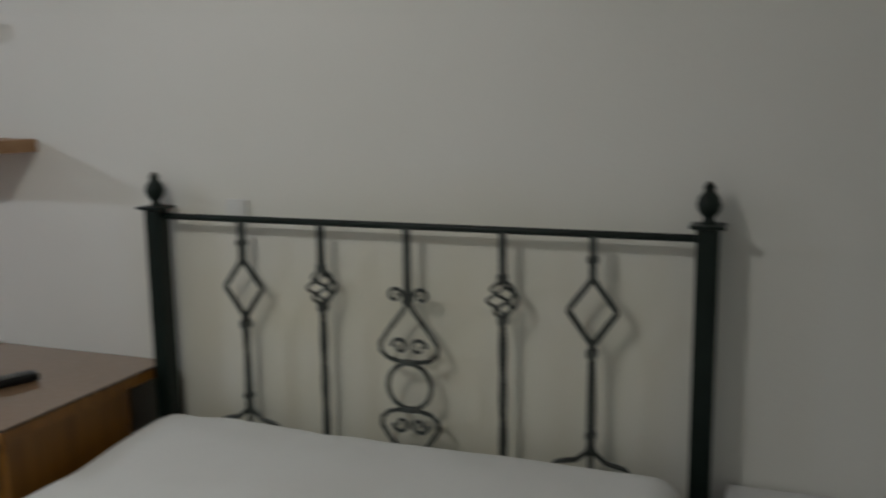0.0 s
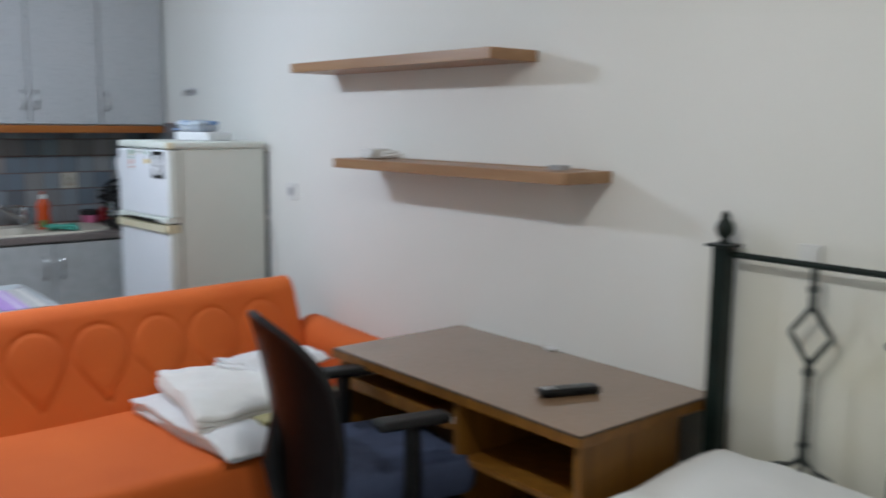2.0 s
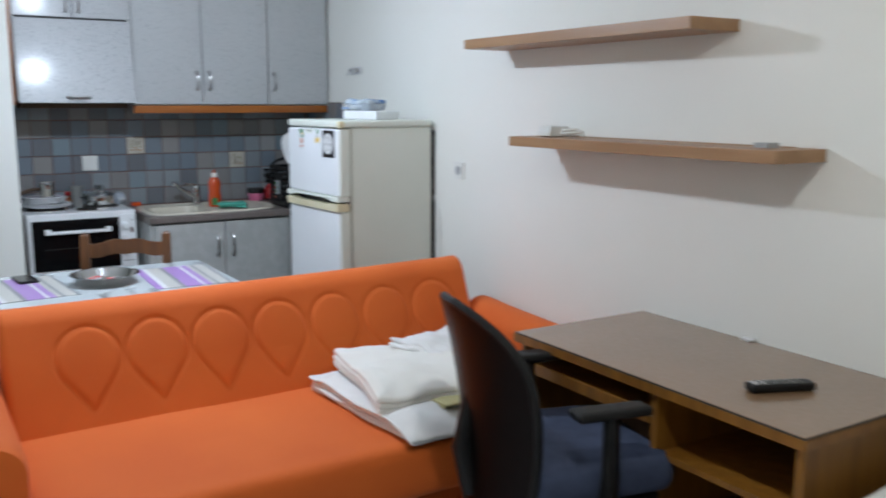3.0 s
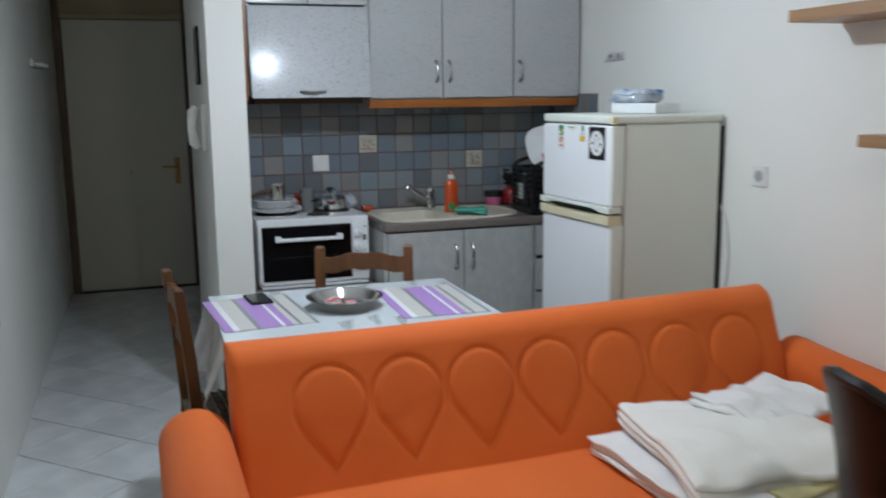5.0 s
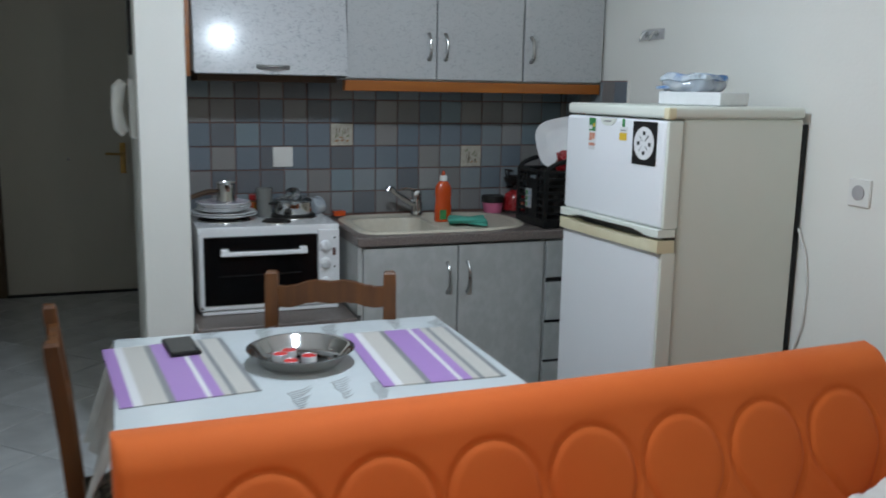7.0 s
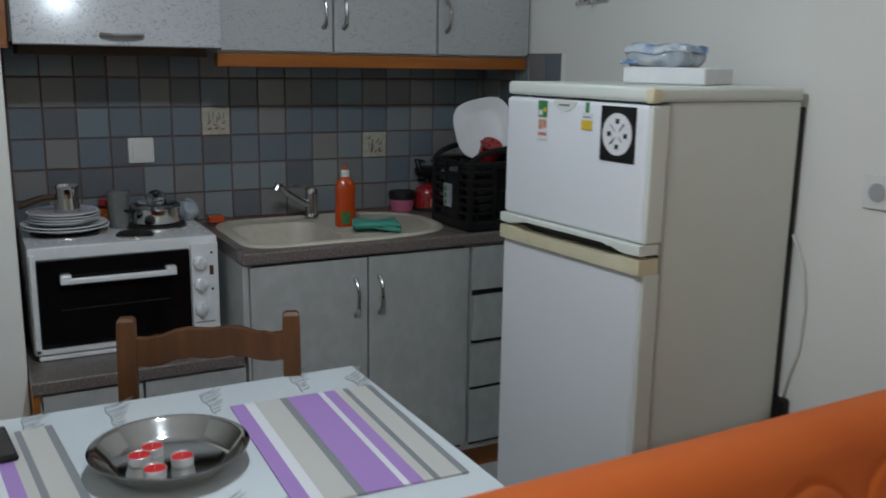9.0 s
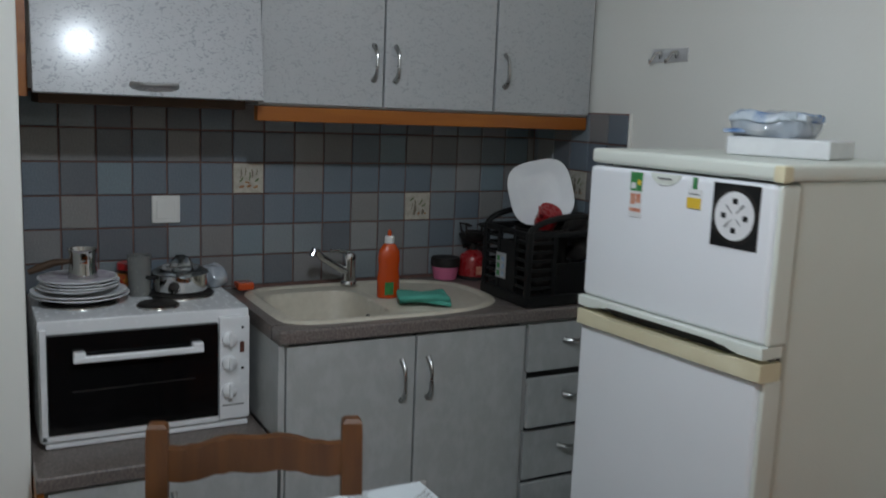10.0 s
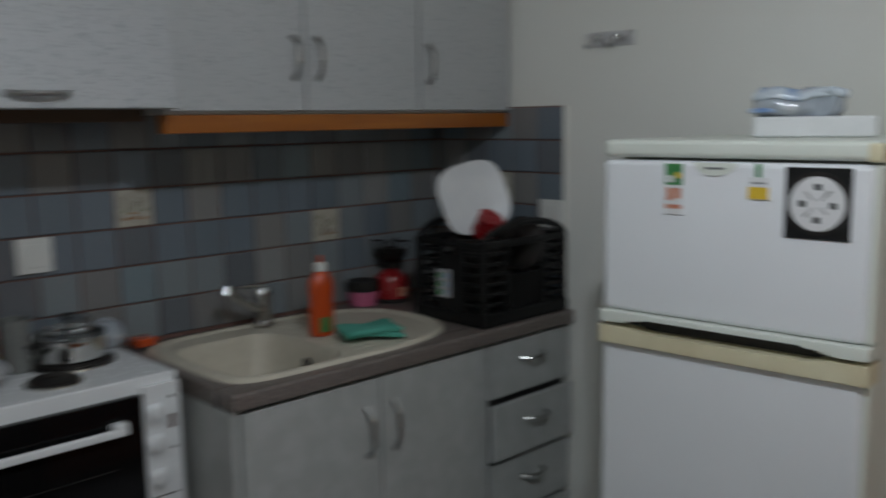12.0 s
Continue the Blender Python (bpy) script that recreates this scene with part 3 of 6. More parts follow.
structure("wall_east", box(EAST, EAST + 0.15, SOUTH, NORTH, -0.006, CEIL), "wall", "plain cream painted wall behind the bed side", "wall")
structure("wall_kitchen", box(TILED - 0.13, TILED - 0.01, HALL_W, NORTH, -0.006, CEIL), "wall", "kitchen wall behind the tiles and cabinets", "wall")
structure("wall_partition", box(-7.0, -5.387, HALL_N, HALL_W, -0.006, CEIL, 0.006), "wall", "end of the cream partition wall between hall and kitchen", "wall")
structure("wall_hall", box(WEST, -7.0, HALL_W, HALL_W + 0.12, -0.006, CEIL), "wall", "shaded side wall of the narrow hall", "wall")
wall_end = slabs(bmesh.new(), (WEST - 0.15, WEST + 0.0, SOUTH, -0.385, -0.006, CEIL), (WEST - 0.15, WEST, 0.60, HALL_W, -0.006, CEIL), (WEST - 0.15, WEST, -0.385, 0.60, 2.50, CEIL))
structure("wall_west", wall_end, "wall", "end wall of the hall round the door", "wall")

# the flat's door at the end of the hall
door = thing("door_1", "closed greyish white flush door with brass handle", "door", (-8.57, 0.1, 0), kind="structure")
part("door_leaf", box(-8.61, -8.57, -0.325, 0.535, 0.012, 2.085, 0.003), "door", door)
part("frame_side", box(-8.64, -8.545, -0.385, -0.33, 0, 2.50, 0.004), "frame_wood", door, "brown wooden door frame")
part("frame_side", box(-8.64, -8.545, 0.54, 0.60, 0, 2.50, 0.004), "frame_wood", door, "brown wooden door frame")
part("frame_rail", box(-8.64, -8.55, -0.33, 0.54, 2.09, 2.13, 0.004), "beige_panel", door)
part("transom_panel", box(-8.62, -8.58, -0.33, 0.54, 2.13, 2.50), "beige_panel", door, "beige painted panel above the door")
# dark strip painted in for the shade of the gap under the door
part("threshold", box(-8.63, -8.54, -0.33, 0.54, -0.004, 0.008), "gap_shade_and_edge", door)
hp = part("handle_plate", box(-8.57, -8.563, 0.425, 0.465, 0.83, 1.04, 0.003), "brass", door, "aged brass handle plate")
part("lever", tube([(-8.563, 0.445, 0.965), (-8.525, 0.445, 0.965), (-8.518, 0.43, 0.965), (-8.518, 0.35, 0.968), (-8.520, 0.335, 0.966)], 0.009), "brass", hp)
part("spyhole", lathe([(0.0, 0), (0.012, 0.0), (0.010, 0.005), (0, 0.006)], (-8.57, 0.10, 0.93), 16, m=Matrix.Rotation(radians(90), 4, "Y")), "nickel", door)


# ---- lamps ----
def ceiling_lamp(x, y, z, glowing, label):
    lamp = thing("pendant_lamp", label, "lamp", (x, y, CEIL), group="ceiling lamps")
    part("ceiling_rose", lathe([(0, 0), (0.05, 0), (0.048, -0.02), (0.02, -0.035), (0.0, -0.036)], (x, y, CEIL)), "white_plastic", lamp)
    part("cable", tube([(x, y, CEIL - 0.03), (x, y, z + 0.15)], 0.004), "white_plastic", lamp)
    part("lamp_holder", lathe([(0, 0.15), (0.012, 0.15), (0.02, 0.13), (0.02, 0.06), (0.0, 0.06)], (x, y, z)), "white_plastic", lamp)
    # unseen collar, added to keep light off the ceiling and upper walls
    part("bulb_collar", lathe([(0.0465, 0.0), (0.048, 0.002), (0.044, 0.022), (0.026, 0.052), (0.021, 0.0605), (0.0, 0.0605)], (x, y, z), 24), "white_plastic", lamp, "added opaque collar that keeps the bulb's light downwards")
    part("bulb", lathe([(0.0, -0.046), (0.025, -0.039), (0.041, -0.021), (0.046, -0.001), (0.0, -0.001)], (x, y, z), 20), glowing, lamp, "glowing bulb dome")


ceiling_lamp(-4.03, 0.95, 2.16, "lamp_glow_kitchen", "cool white bulb hanging over the dining table")
ceiling_lamp(-1.40, 0.98, 2.18, "lamp_glow_room", "warm white bulb hanging between desk and bed")


# ---- bed corner ----
def headboard():
    bed = thing("bed", "double bed with dark green wrought-iron headboard and white cover", "bed", (-0.95, 1.4, 0))
    Y = 2.35
    for x in (-1.66, -0.256):
        post = part("bed_post", box(x - 0.023, x + 0.023, Y - 0.023, Y + 0.023, 0, 1.185, 0.004), "green_metal", bed)
        part("collar", box(x - 0.036, x + 0.036, Y - 0.036, Y + 0.036, 1.183, 1.191, 0.002), "green_metal", post)
        part("finial", lathe([(0.0, 1.19), (0.018, 1.19), (0.012, 1.2), (0.011, 1.205), (0.022, 1.218), (0.026, 1.232), (0.022, 1.247), (0.013, 1.258), (0.011, 1.262), (0.013, 1.268), (0.006, 1.278), (0, 1.282)], (x, Y, 0), 16), "green_metal", post)
    part("top_rail", tube([(-1.64, Y, 1.165), (-0.276, Y, 1.160)], 0.0085, 10), "green_metal", bed)
    part("bottom_rail", box(-1.64, -0.276, Y - 0.008, Y + 0.008, 0.5, 0.516), "green_metal", bed)

    def twisted(x, z0, z1, bm, half=0.0075, turns=0.0):
        n = max(2, int((z1 - z0) / 0.012))
        rings = []
        for k in range(n + 1):
            z, a = z0 + (z1 - z0) * k / n, turns * 2 * math.pi * k / n + math.pi / 4
            rings.append([bm.verts.new((x + half * 1.42 * math.cos(a + j * math.pi / 2), Y + half * 1.42 * math.sin(a + j * math.pi / 2), z)) for j in range(4)])
        for a, b in zip(rings, rings[1:]):
            for j in range(4):
                bm.faces.new([a[j], a[(j + 1) % 4], b[(j + 1) % 4], b[j]])
        bm.faces.new(rings[0][::-1]), bm.faces.new(rings[-1])

    def curl(bm, cx, cz, r, a0, turn, k=26, rr=0.0055):
        pts = []
        for i in range(k + 1):
            f = i / k
            a, q = radians(a0 + turn * f), r * (1 - 0.72 * f)
            pts.append((cx + q * math.cos(a), Y, cz + q * math.sin(a)))
        tube(pts, [rr * (1 - 0.35 * i / k) for i in range(k + 1)], 6, bm=bm)

    for x in (-1.400, -0.497):
        bm = bmesh.new()
        twisted(x, 1.055, 1.16, bm)
        twisted(x, 0.66, 0.915, bm, turns=5)
        box(x - 0.012, x + 0.012, Y - 0.012, Y + 0.012, 1.095, 1.112, 0.003, bm=bm)
        box(x - 0.012, x + 0.012, Y - 0.012, Y + 0.012, 0.690, 0.705, 0.003, bm=bm)
        box(x - 0.012, x + 0.012, Y - 0.012, Y + 0.012, 0.880, 0.9, 0.003, bm=bm)
        tube([(x, Y, 1.062), (x - 0.012, Y, 1.045), (x - 0.052, Y, 0.992), (x - 0.054, Y, 0.984), (x - 0.012, Y, 0.925), (x, Y, 0.908)], 0.0075, 6, bm=bm)
        tube([(x, Y, 1.062), (x + 0.012, Y, 1.045), (x + 0.052, Y, 0.992), (x + 0.054, Y, 0.984), (x + 0.012, Y, 0.925), (x, Y, 0.908)], 0.0075, 6, bm=bm)
        for s in (-1, 1):
            tube([(x, Y, 0.68), (x + s * 0.01, Y, 0.655), (x + s * 0.035, Y, 0.635), (x + s * 0.07, Y, 0.628)], 0.0065, 6, bm=bm)
            curl(bm, x + s * 0.07, 0.606, 0.022, 90, -s * 420, 20)
        tube([(x, Y, 0.66), (x, Y, 0.515)], 0.0075, 6, bm=bm)
        part("diamond_bar", bm, "bar_metal", bed, "twisted bar greyed for sheen and motion blur")
    for x in (-1.173, -0.705):
        bm = bmesh.new()
        twisted(x, 1.045, 1.16, bm)
        twisted(x, 0.515, 0.955, bm, turns=8)
        for z in (1.05, 0.95):
            box(x - 0.011, x + 0.011, Y - 0.011, Y + 0.011, z - 0.01, z + 0.01, 0.003, bm=bm)
        for j in range(4):
            pts = []
            for k in range(13):
                f = k / 12
                a, q = math.pi / 2 * j + 4.2 * f, 0.004 + 0.032 * math.sin(math.pi * f)
                pts.append((x + q * math.cos(a), Y + q * math.sin(a), 0.955 + 0.092 * f))
            tube(pts, 0.0045, 6, bm=bm)
        part("basket_bar", bm, "bar_metal", bed, "twisted bar greyed for sheen and motion blur")
    x, bm = -0.942, bmesh.new()
    twisted(x, 1.0, 1.16, bm)
    box(x - 0.012, x + 0.012, Y - 0.012, Y + 0.012, 0.975, 1.0, 0.003, bm=bm)
    tube(arc(x, 0.768, 0.057, 0, 360, 32, Y)[:-1], 0.006, 6, True, bm=bm)
    for up in (1, -1):
        mid = 0.768
        for s in (-1, 1):
            tube([(x, Y, mid + up * 0.215), (x + s * 0.012, Y, mid + up * 0.19), (x + s * 0.055, Y, mid + up * 0.135), (x + s * 0.075, Y, mid + up * 0.105), (x + s * 0.074, Y, mid + up * 0.085), (x + s * 0.055, Y, mid + up * 0.068), (x + s * 0.02, Y, mid + up * 0.06), (x, Y, mid + up * 0.058)], 0.006, 6, bm=bm)
            curl(bm, x + s * 0.024, mid + up * 0.098, 0.022, 90 - s * 90, s * up * 400)
            curl(bm, x + s * 0.034, mid + up * 0.225, 0.02, 90 + s * 90, -s * up * 420)
        box(x - 0.02, x + 0.02, Y - 0.009, Y + 0.009, mid + up * 0.06 - 0.006, mid + up * 0.06 + 0.006, 0.002, bm=bm)
    part("scroll_centre", bm, "bar_metal", bed, "scrolled ironwork of hearts and a ring")
    part("side_rail", box(-1.655, -1.63, 0.5, 2.33, 0.24, 0.30, 0.004), "green_metal", bed)
    part("side_rail", box(-0.285, -0.26, 0.5, 2.33, 0.24, 0.30, 0.004), "green_metal", bed)
    for x in (-1.64, -0.275):
        part("foot_post", box(x - 0.02, x + 0.02, 0.48, 0.52, 0, 0.34, 0.004), "green_metal", bed)
    part("foot_rail", box(-1.62, -0.295, 0.49, 0.51, 0.25, 0.30, 0.004), "green_metal", bed)
    part("slat_base", box(-1.63, -0.285, 0.51, 2.32, 0.26, 0.30), "desk_dark", bed)
    part("mattress", soft(-1.622, -0.294, 0.52, 2.315, 0.30, 0.585, 0.07, 30, 34, 8, 0.012, 3.5), "sheet", bed, "mattress in a white fitted sheet")
    return bed


headboard()
bm = soft(-1.632, -0.285, 0.75, 2.312, 0.50, 0.638, 0.068, 56, 60, 10, 0.020, 3.2, 0.016, 4.0)
for v in bm.verts:      # the cover rises pillow-like at the head, shaped to fit the camera's view
    f = max(0, min(1, (v.co.y - 1.95) / 0.25))
    if v.co.z > 0.57:
        v.co.z += 0.022 * f * f * (3 - 2 * f) + 0.004 * noise.noise(v.co * 11)
solid("bed_cover", bm, "sheet", "rumpled white duvet spread over the bed", "bedding")
night = thing("bedside_table", "small reddish brown bedside table with pale top edge", "table", (0.08, 2.18, 0))
part("tabletop", box(-0.20, 0.36, 1.98, 2.398, 0.585, 0.605, 0.004), "paper", night, "pale top board")
part("body", box(-0.19, 0.35, 1.99, 2.39, 0.06, 0.585, 0.003), "mahogany", night)
part("drawer_front", box(-0.18, 0.34, 1.975, 1.99, 0.38, 0.57, 0.004), "mahogany", night)
part("knob", lathe([(0, 0), (0.006, 0), (0.006, 0.012), (0.014, 0.02), (0.0, 0.028)], (0.08, 1.975, 0.475), 12, m=Matrix.Rotation(radians(90), 4, "X")), "brass", night)
part("plinth", box(-0.17, 0.33, 2.01, 2.38, 0, 0.06), "mahogany", night)


def socket(name, x, y, z, axis, label, w=0.08, holes=True):
    """A wall plate; axis is the way it faces."""
    ob = thing(name, label, "socket", (x, y, z - w / 2))
    if axis == "-y":
        part("plate", box(x - w / 2, x + w / 2, y - 0.010, y, z - w / 2, z + w / 2, 0.004), "white_plastic", ob)
        part("inset", lathe([(0.0, 0.0), (0.021, 0.0), (0.022, 0.003), (0.0, 0.003)], (x, y - 0.010, z), 20, m=Matrix.Rotation(radians(90), 4, "X")) if holes else box(x - w / 3, x + w / 3, y - 0.013, y - 0.010, z - w / 3, z + w / 3, 0.002), "grey_plastic" if holes else "white_plastic", ob)
    else:
        part("plate", box(x, x + 0.010, y - w / 2, y + w / 2, z - w / 2, z + w / 2, 0.004), "white_plastic", ob)
        part("rocker", box(x + 0.010, x + 0.013, y - w / 3, y + w / 3, z - w / 3, z + w / 3, 0.002), "white_plastic", ob)
    return ob


socket("wall_socket", -1.44, NORTH, 1.18, "-y", "small white wall box above the headboard rail", 0.06, False)
socket("wall_socket", -4.04, NORTH, 1.178, "-y", "white wall socket on the cream wall")

# ---- desk ----
desk = thing("desk", "amber wood desk with glass-covered brown top and open shelves", "desk", (-2.25, 2.13, 0))
DX0, DX1, DY0, DY1 = -2.798, -1.695, 1.830, 2.400
part("desktop", box(DX0, DX1, DY0, DY1, 0.722, 0.745, 0.002), "desk_top", desk)
for b in ((DX0, DX1, DY0 - 0.004, DY0, 0.72, 0.746), (DX1, DX1 + 0.004, DY0 - 0.004, DY1, 0.72, 0.746), (DX0 - 0.004, DX0, DY0 - 0.004, DY1, 0.72, 0.746)):
    part("edge_band", box(*b), "desk_wood", desk, "amber edge band")
part("glass_top", box(DX0 + 0.001, DX1 - 0.001, DY0, DY1, 0.7465, 0.752, 0.0015), "desk_top", desk, "polished glass plate over brown veneer")
# thin dark strips draw the edge line of the glass plate
part("glass_edge", slabs(bmesh.new(), (DX0 + 0.001, DX1 + 0.0005, DY0 - 0.0022, DY0 - 0.0003, 0.7455, 0.7505), (DX1 - 0.0008, DX1 + 0.0012, DY0, DY1, 0.7455, 0.7505)), "gap_shade_and_edge", desk, "dark edge line of the glass plate")
part("side_panel", box(DX0 + 0.01, DX0 + 0.03, DY0 + 0.02, DY1 - 0.02, 0, 0.721), "desk_wood", desk)
part("side_panel", box(DX1 - 0.03, DX1 - 0.008, DY0 + 0.012, 2.245, 0, 0.721), "desk_wood", desk)
part("middle_panel", box(-2.185, -2.163, DY0 + 0.012, DY1 - 0.03, 0, 0.721), "desk_wood", desk)
part("back_panel", box(DX0 + 0.03, DX1 - 0.03, 2.235, 2.247, 0.25, 0.721), "desk_dark", desk)
part("shelf_board", box(-2.163, DX1 - 0.03, DY0 + 0.025, 2.235, 0.535, 0.552), "desk_wood", desk)
part("shelf_board", box(-2.163, DX1 - 0.03, DY0 + 0.025, 2.235, 0.33, 0.347), "desk_wood", desk)
part("shelf_board", box(-2.163, DX1 - 0.03, DY0 + 0.025, 2.235, 0.06, 0.08), "desk_wood", desk)
tray = part("keyboard_tray", box(DX0 + 0.045, -2.20, DY0 + 0.03, 2.18, 0.628, 0.644), "desk_wood", desk, "sliding keyboard tray")
part("tray_lip", box(DX0 + 0.045, -2.20, DY0 + 0.018, DY0 + 0.03, 0.622, 0.660, 0.003), "desk_wood", tray)
for x in (DX0 + 0.03, -2.20):
    part("runner", box(x, x + 0.014, DY0 + 0.02, 2.2, 0.644, 0.664), "white_plastic", tray, "white metal tray runner")

rem = thing("remote_control", "black remote control lying on the glass desk top", "remote", (-1.948, 2.065, 0.752))
ang = math.atan2(0.165, 0.068)
rot = Matrix.Translation((-1.948, 2.065, 0)) @ Matrix.Rotation(ang, 4, "Z")
bm = box(-0.09, 0.09, -0.024, 0.024, 0.753, 0.775, 0.008, 3)
bmesh.ops.transform(bm, matrix=rot, verts=bm.verts)
rb = part("body", bm, "black", rem)
bm = bmesh.new()
for i in range(6):
    for j in range(3):
        x, y = -0.06 + i * 0.022, -0.012 + j * 0.012
        box(x - 0.006, x + 0.006, y - 0.004, y + 0.004, 0.7745, 0.7775, 0.001, 1, bm=bm)
bmesh.ops.transform(bm, matrix=rot, verts=bm.verts)
part("keys", bm, "grey_tin", rb, "small grey keys")
bm = box(0.045, 0.08, -0.014, 0.014, 0.7745, 0.7765, 0.001, 1)
bmesh.ops.transform(bm, matrix=Matrix.Translation((-1.948, 2.065, 0)) @ Matrix.Rotation(ang + math.pi, 4, "Z"), verts=bm.verts)
part("label_panel", bm, "grey_plastic", rb)
# white piece added for a bright glint along the desk's back gap
solid("paper_scrap", soft(-2.34, -2.30, 2.375, 2.398, 0.752, 0.762, 0.004, 8, 8, 3, 0.004, 20), "paper", "small white piece standing in for a highlight at the desk back", "paper")


# ---- wall shelves ----
def wall_shelf(x0, x1, z0, z1):
    s = thing("wall_shelf", "thick beech-brown floating shelf on the cream wall", "shelf", ((x0 + x1) / 2, 2.3, z0), group="wall shelves")
    part("board", box(x0, x1, 2.185, NORTH - 0.001, z0, z1, 0.002), "shelf_wood", s)
    part("wall_bracket", box(x0 + 0.1, x1 - 0.1, NORTH - 0.03, NORTH, z1 - 0.001, z1 + 0.002), "shelf_wood", s)


wall_shelf(-3.345, -2.098, 1.328, 1.365)
wall_shelf(-3.672, -2.432, 1.712, 1.750)
box_t = thing("router_box", "small white plastic box lying on the shelf", "box", (-3.20, 2.31, 1.367))
part("case", box(-3.265, -3.185, 2.265, 2.355, 1.367, 1.405, 0.005), "white_plastic", box_t)
part("front_lip", box(-3.262, -3.188, 2.258, 2.265, 1.370, 1.388, 0.002), "white_plastic", box_t)
solid("cable_coil", tube([(-3.10 + 0.05 * math.cos(a * 0.5) * (1 - 0.015 * a), 2.30 + 0.035 * math.sin(a * 0.5), 1.374 + 0.0009 * a) for a in range(26)], 0.005, 6), "cream_cloth", "pale cable coiled flat on the shelf", "cable")
tin = thing("small_tin", "little clear plastic box near the shelf end", "box", (-2.225, 2.30, 1.3655))
part("tin_body", slabs(bmesh.new(), (-2.25, -2.20, 2.275, 2.325, 1.3655, 1.368), (-2.25, -2.248, 2.275, 2.325, 1.368, 1.378), (-2.202, -2.20, 2.275, 2.325, 1.368, 1.378), (-2.248, -2.202, 2.275, 2.277, 1.368, 1.378), (-2.248, -2.202, 2.323, 2.325, 1.368, 1.378)), "grey_plastic", tin)
part("tin_lid", box(-2.251, -2.199, 2.274, 2.326, 1.3782, 1.3805, 0.001), "film", tin)

# ---- office chair ----
chair = thing("office_chair", "black swivel chair with maroon mesh back and navy seat", "chair", (0, 0, 0))


def back_shell():
    """Rounded-top back, bowed across and leaning, 3 cm thick at the rim."""
    bm, nu, nv = bmesh.new(), 16, 22
    grids = []
    for off in (0.0, 0.022):
        g = []
        for j in range(nv + 1):
            f = j / nv
            half = 0.248 * (0.82 + 0.18 * math.sin(math.pi / 2 * min(1, f / 0.6))) * (1 if f < 0.6 else max(0.02, 1 - ((f - 0.6) / 0.405) ** 2.8) ** 0.5)
            row = []
            for i in range(nu + 1):
                u = 2 * i / nu - 1
                x = u * half
                y = -0.22 + 0.085 * (u * half / 0.235) ** 2 - 0.10 * (f - 0.28) ** 2 - 0.03 * f - off
                row.append(bm.verts.new((x, y, 0.37 + 0.605 * f)))
            g.append(row)
        grids.append(g)
    for g in grids:
        for j in range(nv):
            for i in range(nu):
                bm.faces.new([g[j][i], g[j][i + 1], g[j + 1][i + 1], g[j + 1][i]])
    rim = lambda g: [g[0][i] for i in range(nu)] + [g[j][nu] for j in range(nv)] + [g[nv][i] for i in range(nu, 0, -1)] + [g[j][0] for j in range(nv, 0, -1)]
    a, b = rim(grids[0]), rim(grids[1])
    edge = [(p.co + q.co) / 2 for p, q in zip(a, b)]
    for k in range(len(a)):
        bm.faces.new([a[k], a[(k + 1) % len(a)], b[(k + 1) % len(a)], b[k]])
    return bm, edge


bm, edge = back_shell()
bk = part("backrest", bm, "mesh_back", chair, "shiny dark maroon backrest")
part("rim", tube(edge, 0.013, 8, True), "black", bk)
part("spine", tube([(0, -0.245, 0.72), (0, -0.275, 0.56), (0, -0.25, 0.44), (0, -0.10, 0.395), (0, 0.0, 0.39)], [0.02, 0.028, 0.03, 0.03, 0.03], 10), "black", chair)
part("knob", lathe([(0, 0), (0.02, 0), (0.024, 0.012), (0.018, 0.022), (0, 0.024)], (0.0, -0.262, 0.56), 16, m=Matrix.Rotation(radians(90), 4, "X")), "black", bk, "black back-height knob")
part("seat", soft(-0.24, 0.24, -0.165, 0.27, 0.445, 0.558, 0.045, 20, 20, 6, 0.004, 8, 0.012), "navy", chair, "navy blue cloth seat")
part("seat_pan", box(-0.21, 0.21, -0.17, 0.23, 0.385, 0.445, 0.01), "black", chair)
for s in (-1, 1):
    arm = part("armrest", soft(s * 0.265 - 0.037, s * 0.265 + 0.037, -0.07, 0.145, 0.700, 0.726, 0.013, 8, 16, 4), "black", chair, "black plastic armrest")
    part("arm_post", tube([(s * 0.265, 0.04, 0.702), (s * 0.27, 0.04, 0.55), (s * 0.265, 0.03, 0.42), (s * 0.2, 0.03, 0.40)], [0.022, 0.025, 0.024, 0.02], 8, squash=1.4), "black", arm)
part("gas_lift", lathe([(0, 0.1), (0.028, 0.1), (0.028, 0.26), (0.016, 0.26), (0.016, 0.38), (0, 0.38)], n=16), "black", chair)
for k in range(5):
    a = radians(72 * k + 20)
    leg = part("leg", tube([(0.03 * math.cos(a), 0.03 * math.sin(a), 0.125), (0.29 * math.cos(a), 0.29 * math.sin(a), 0.075)], [0.024, 0.016], 8), "black", chair)
    part("castor", lathe([(0, -0.022), (0.026, -0.02), (0.03, -0.008), (0.03, 0.008), (0.026, 0.02), (0, 0.022)], (0.285 * math.cos(a), 0.285 * math.sin(a), 0.030), 14, m=Matrix.Rotation(a + 1.2, 4, "Z") @ Matrix.Rotation(radians(90), 4, "X")), "black", leg)
chair.matrix_basis = pose(-2.40, 1.672, 0, 0, 0, -13)


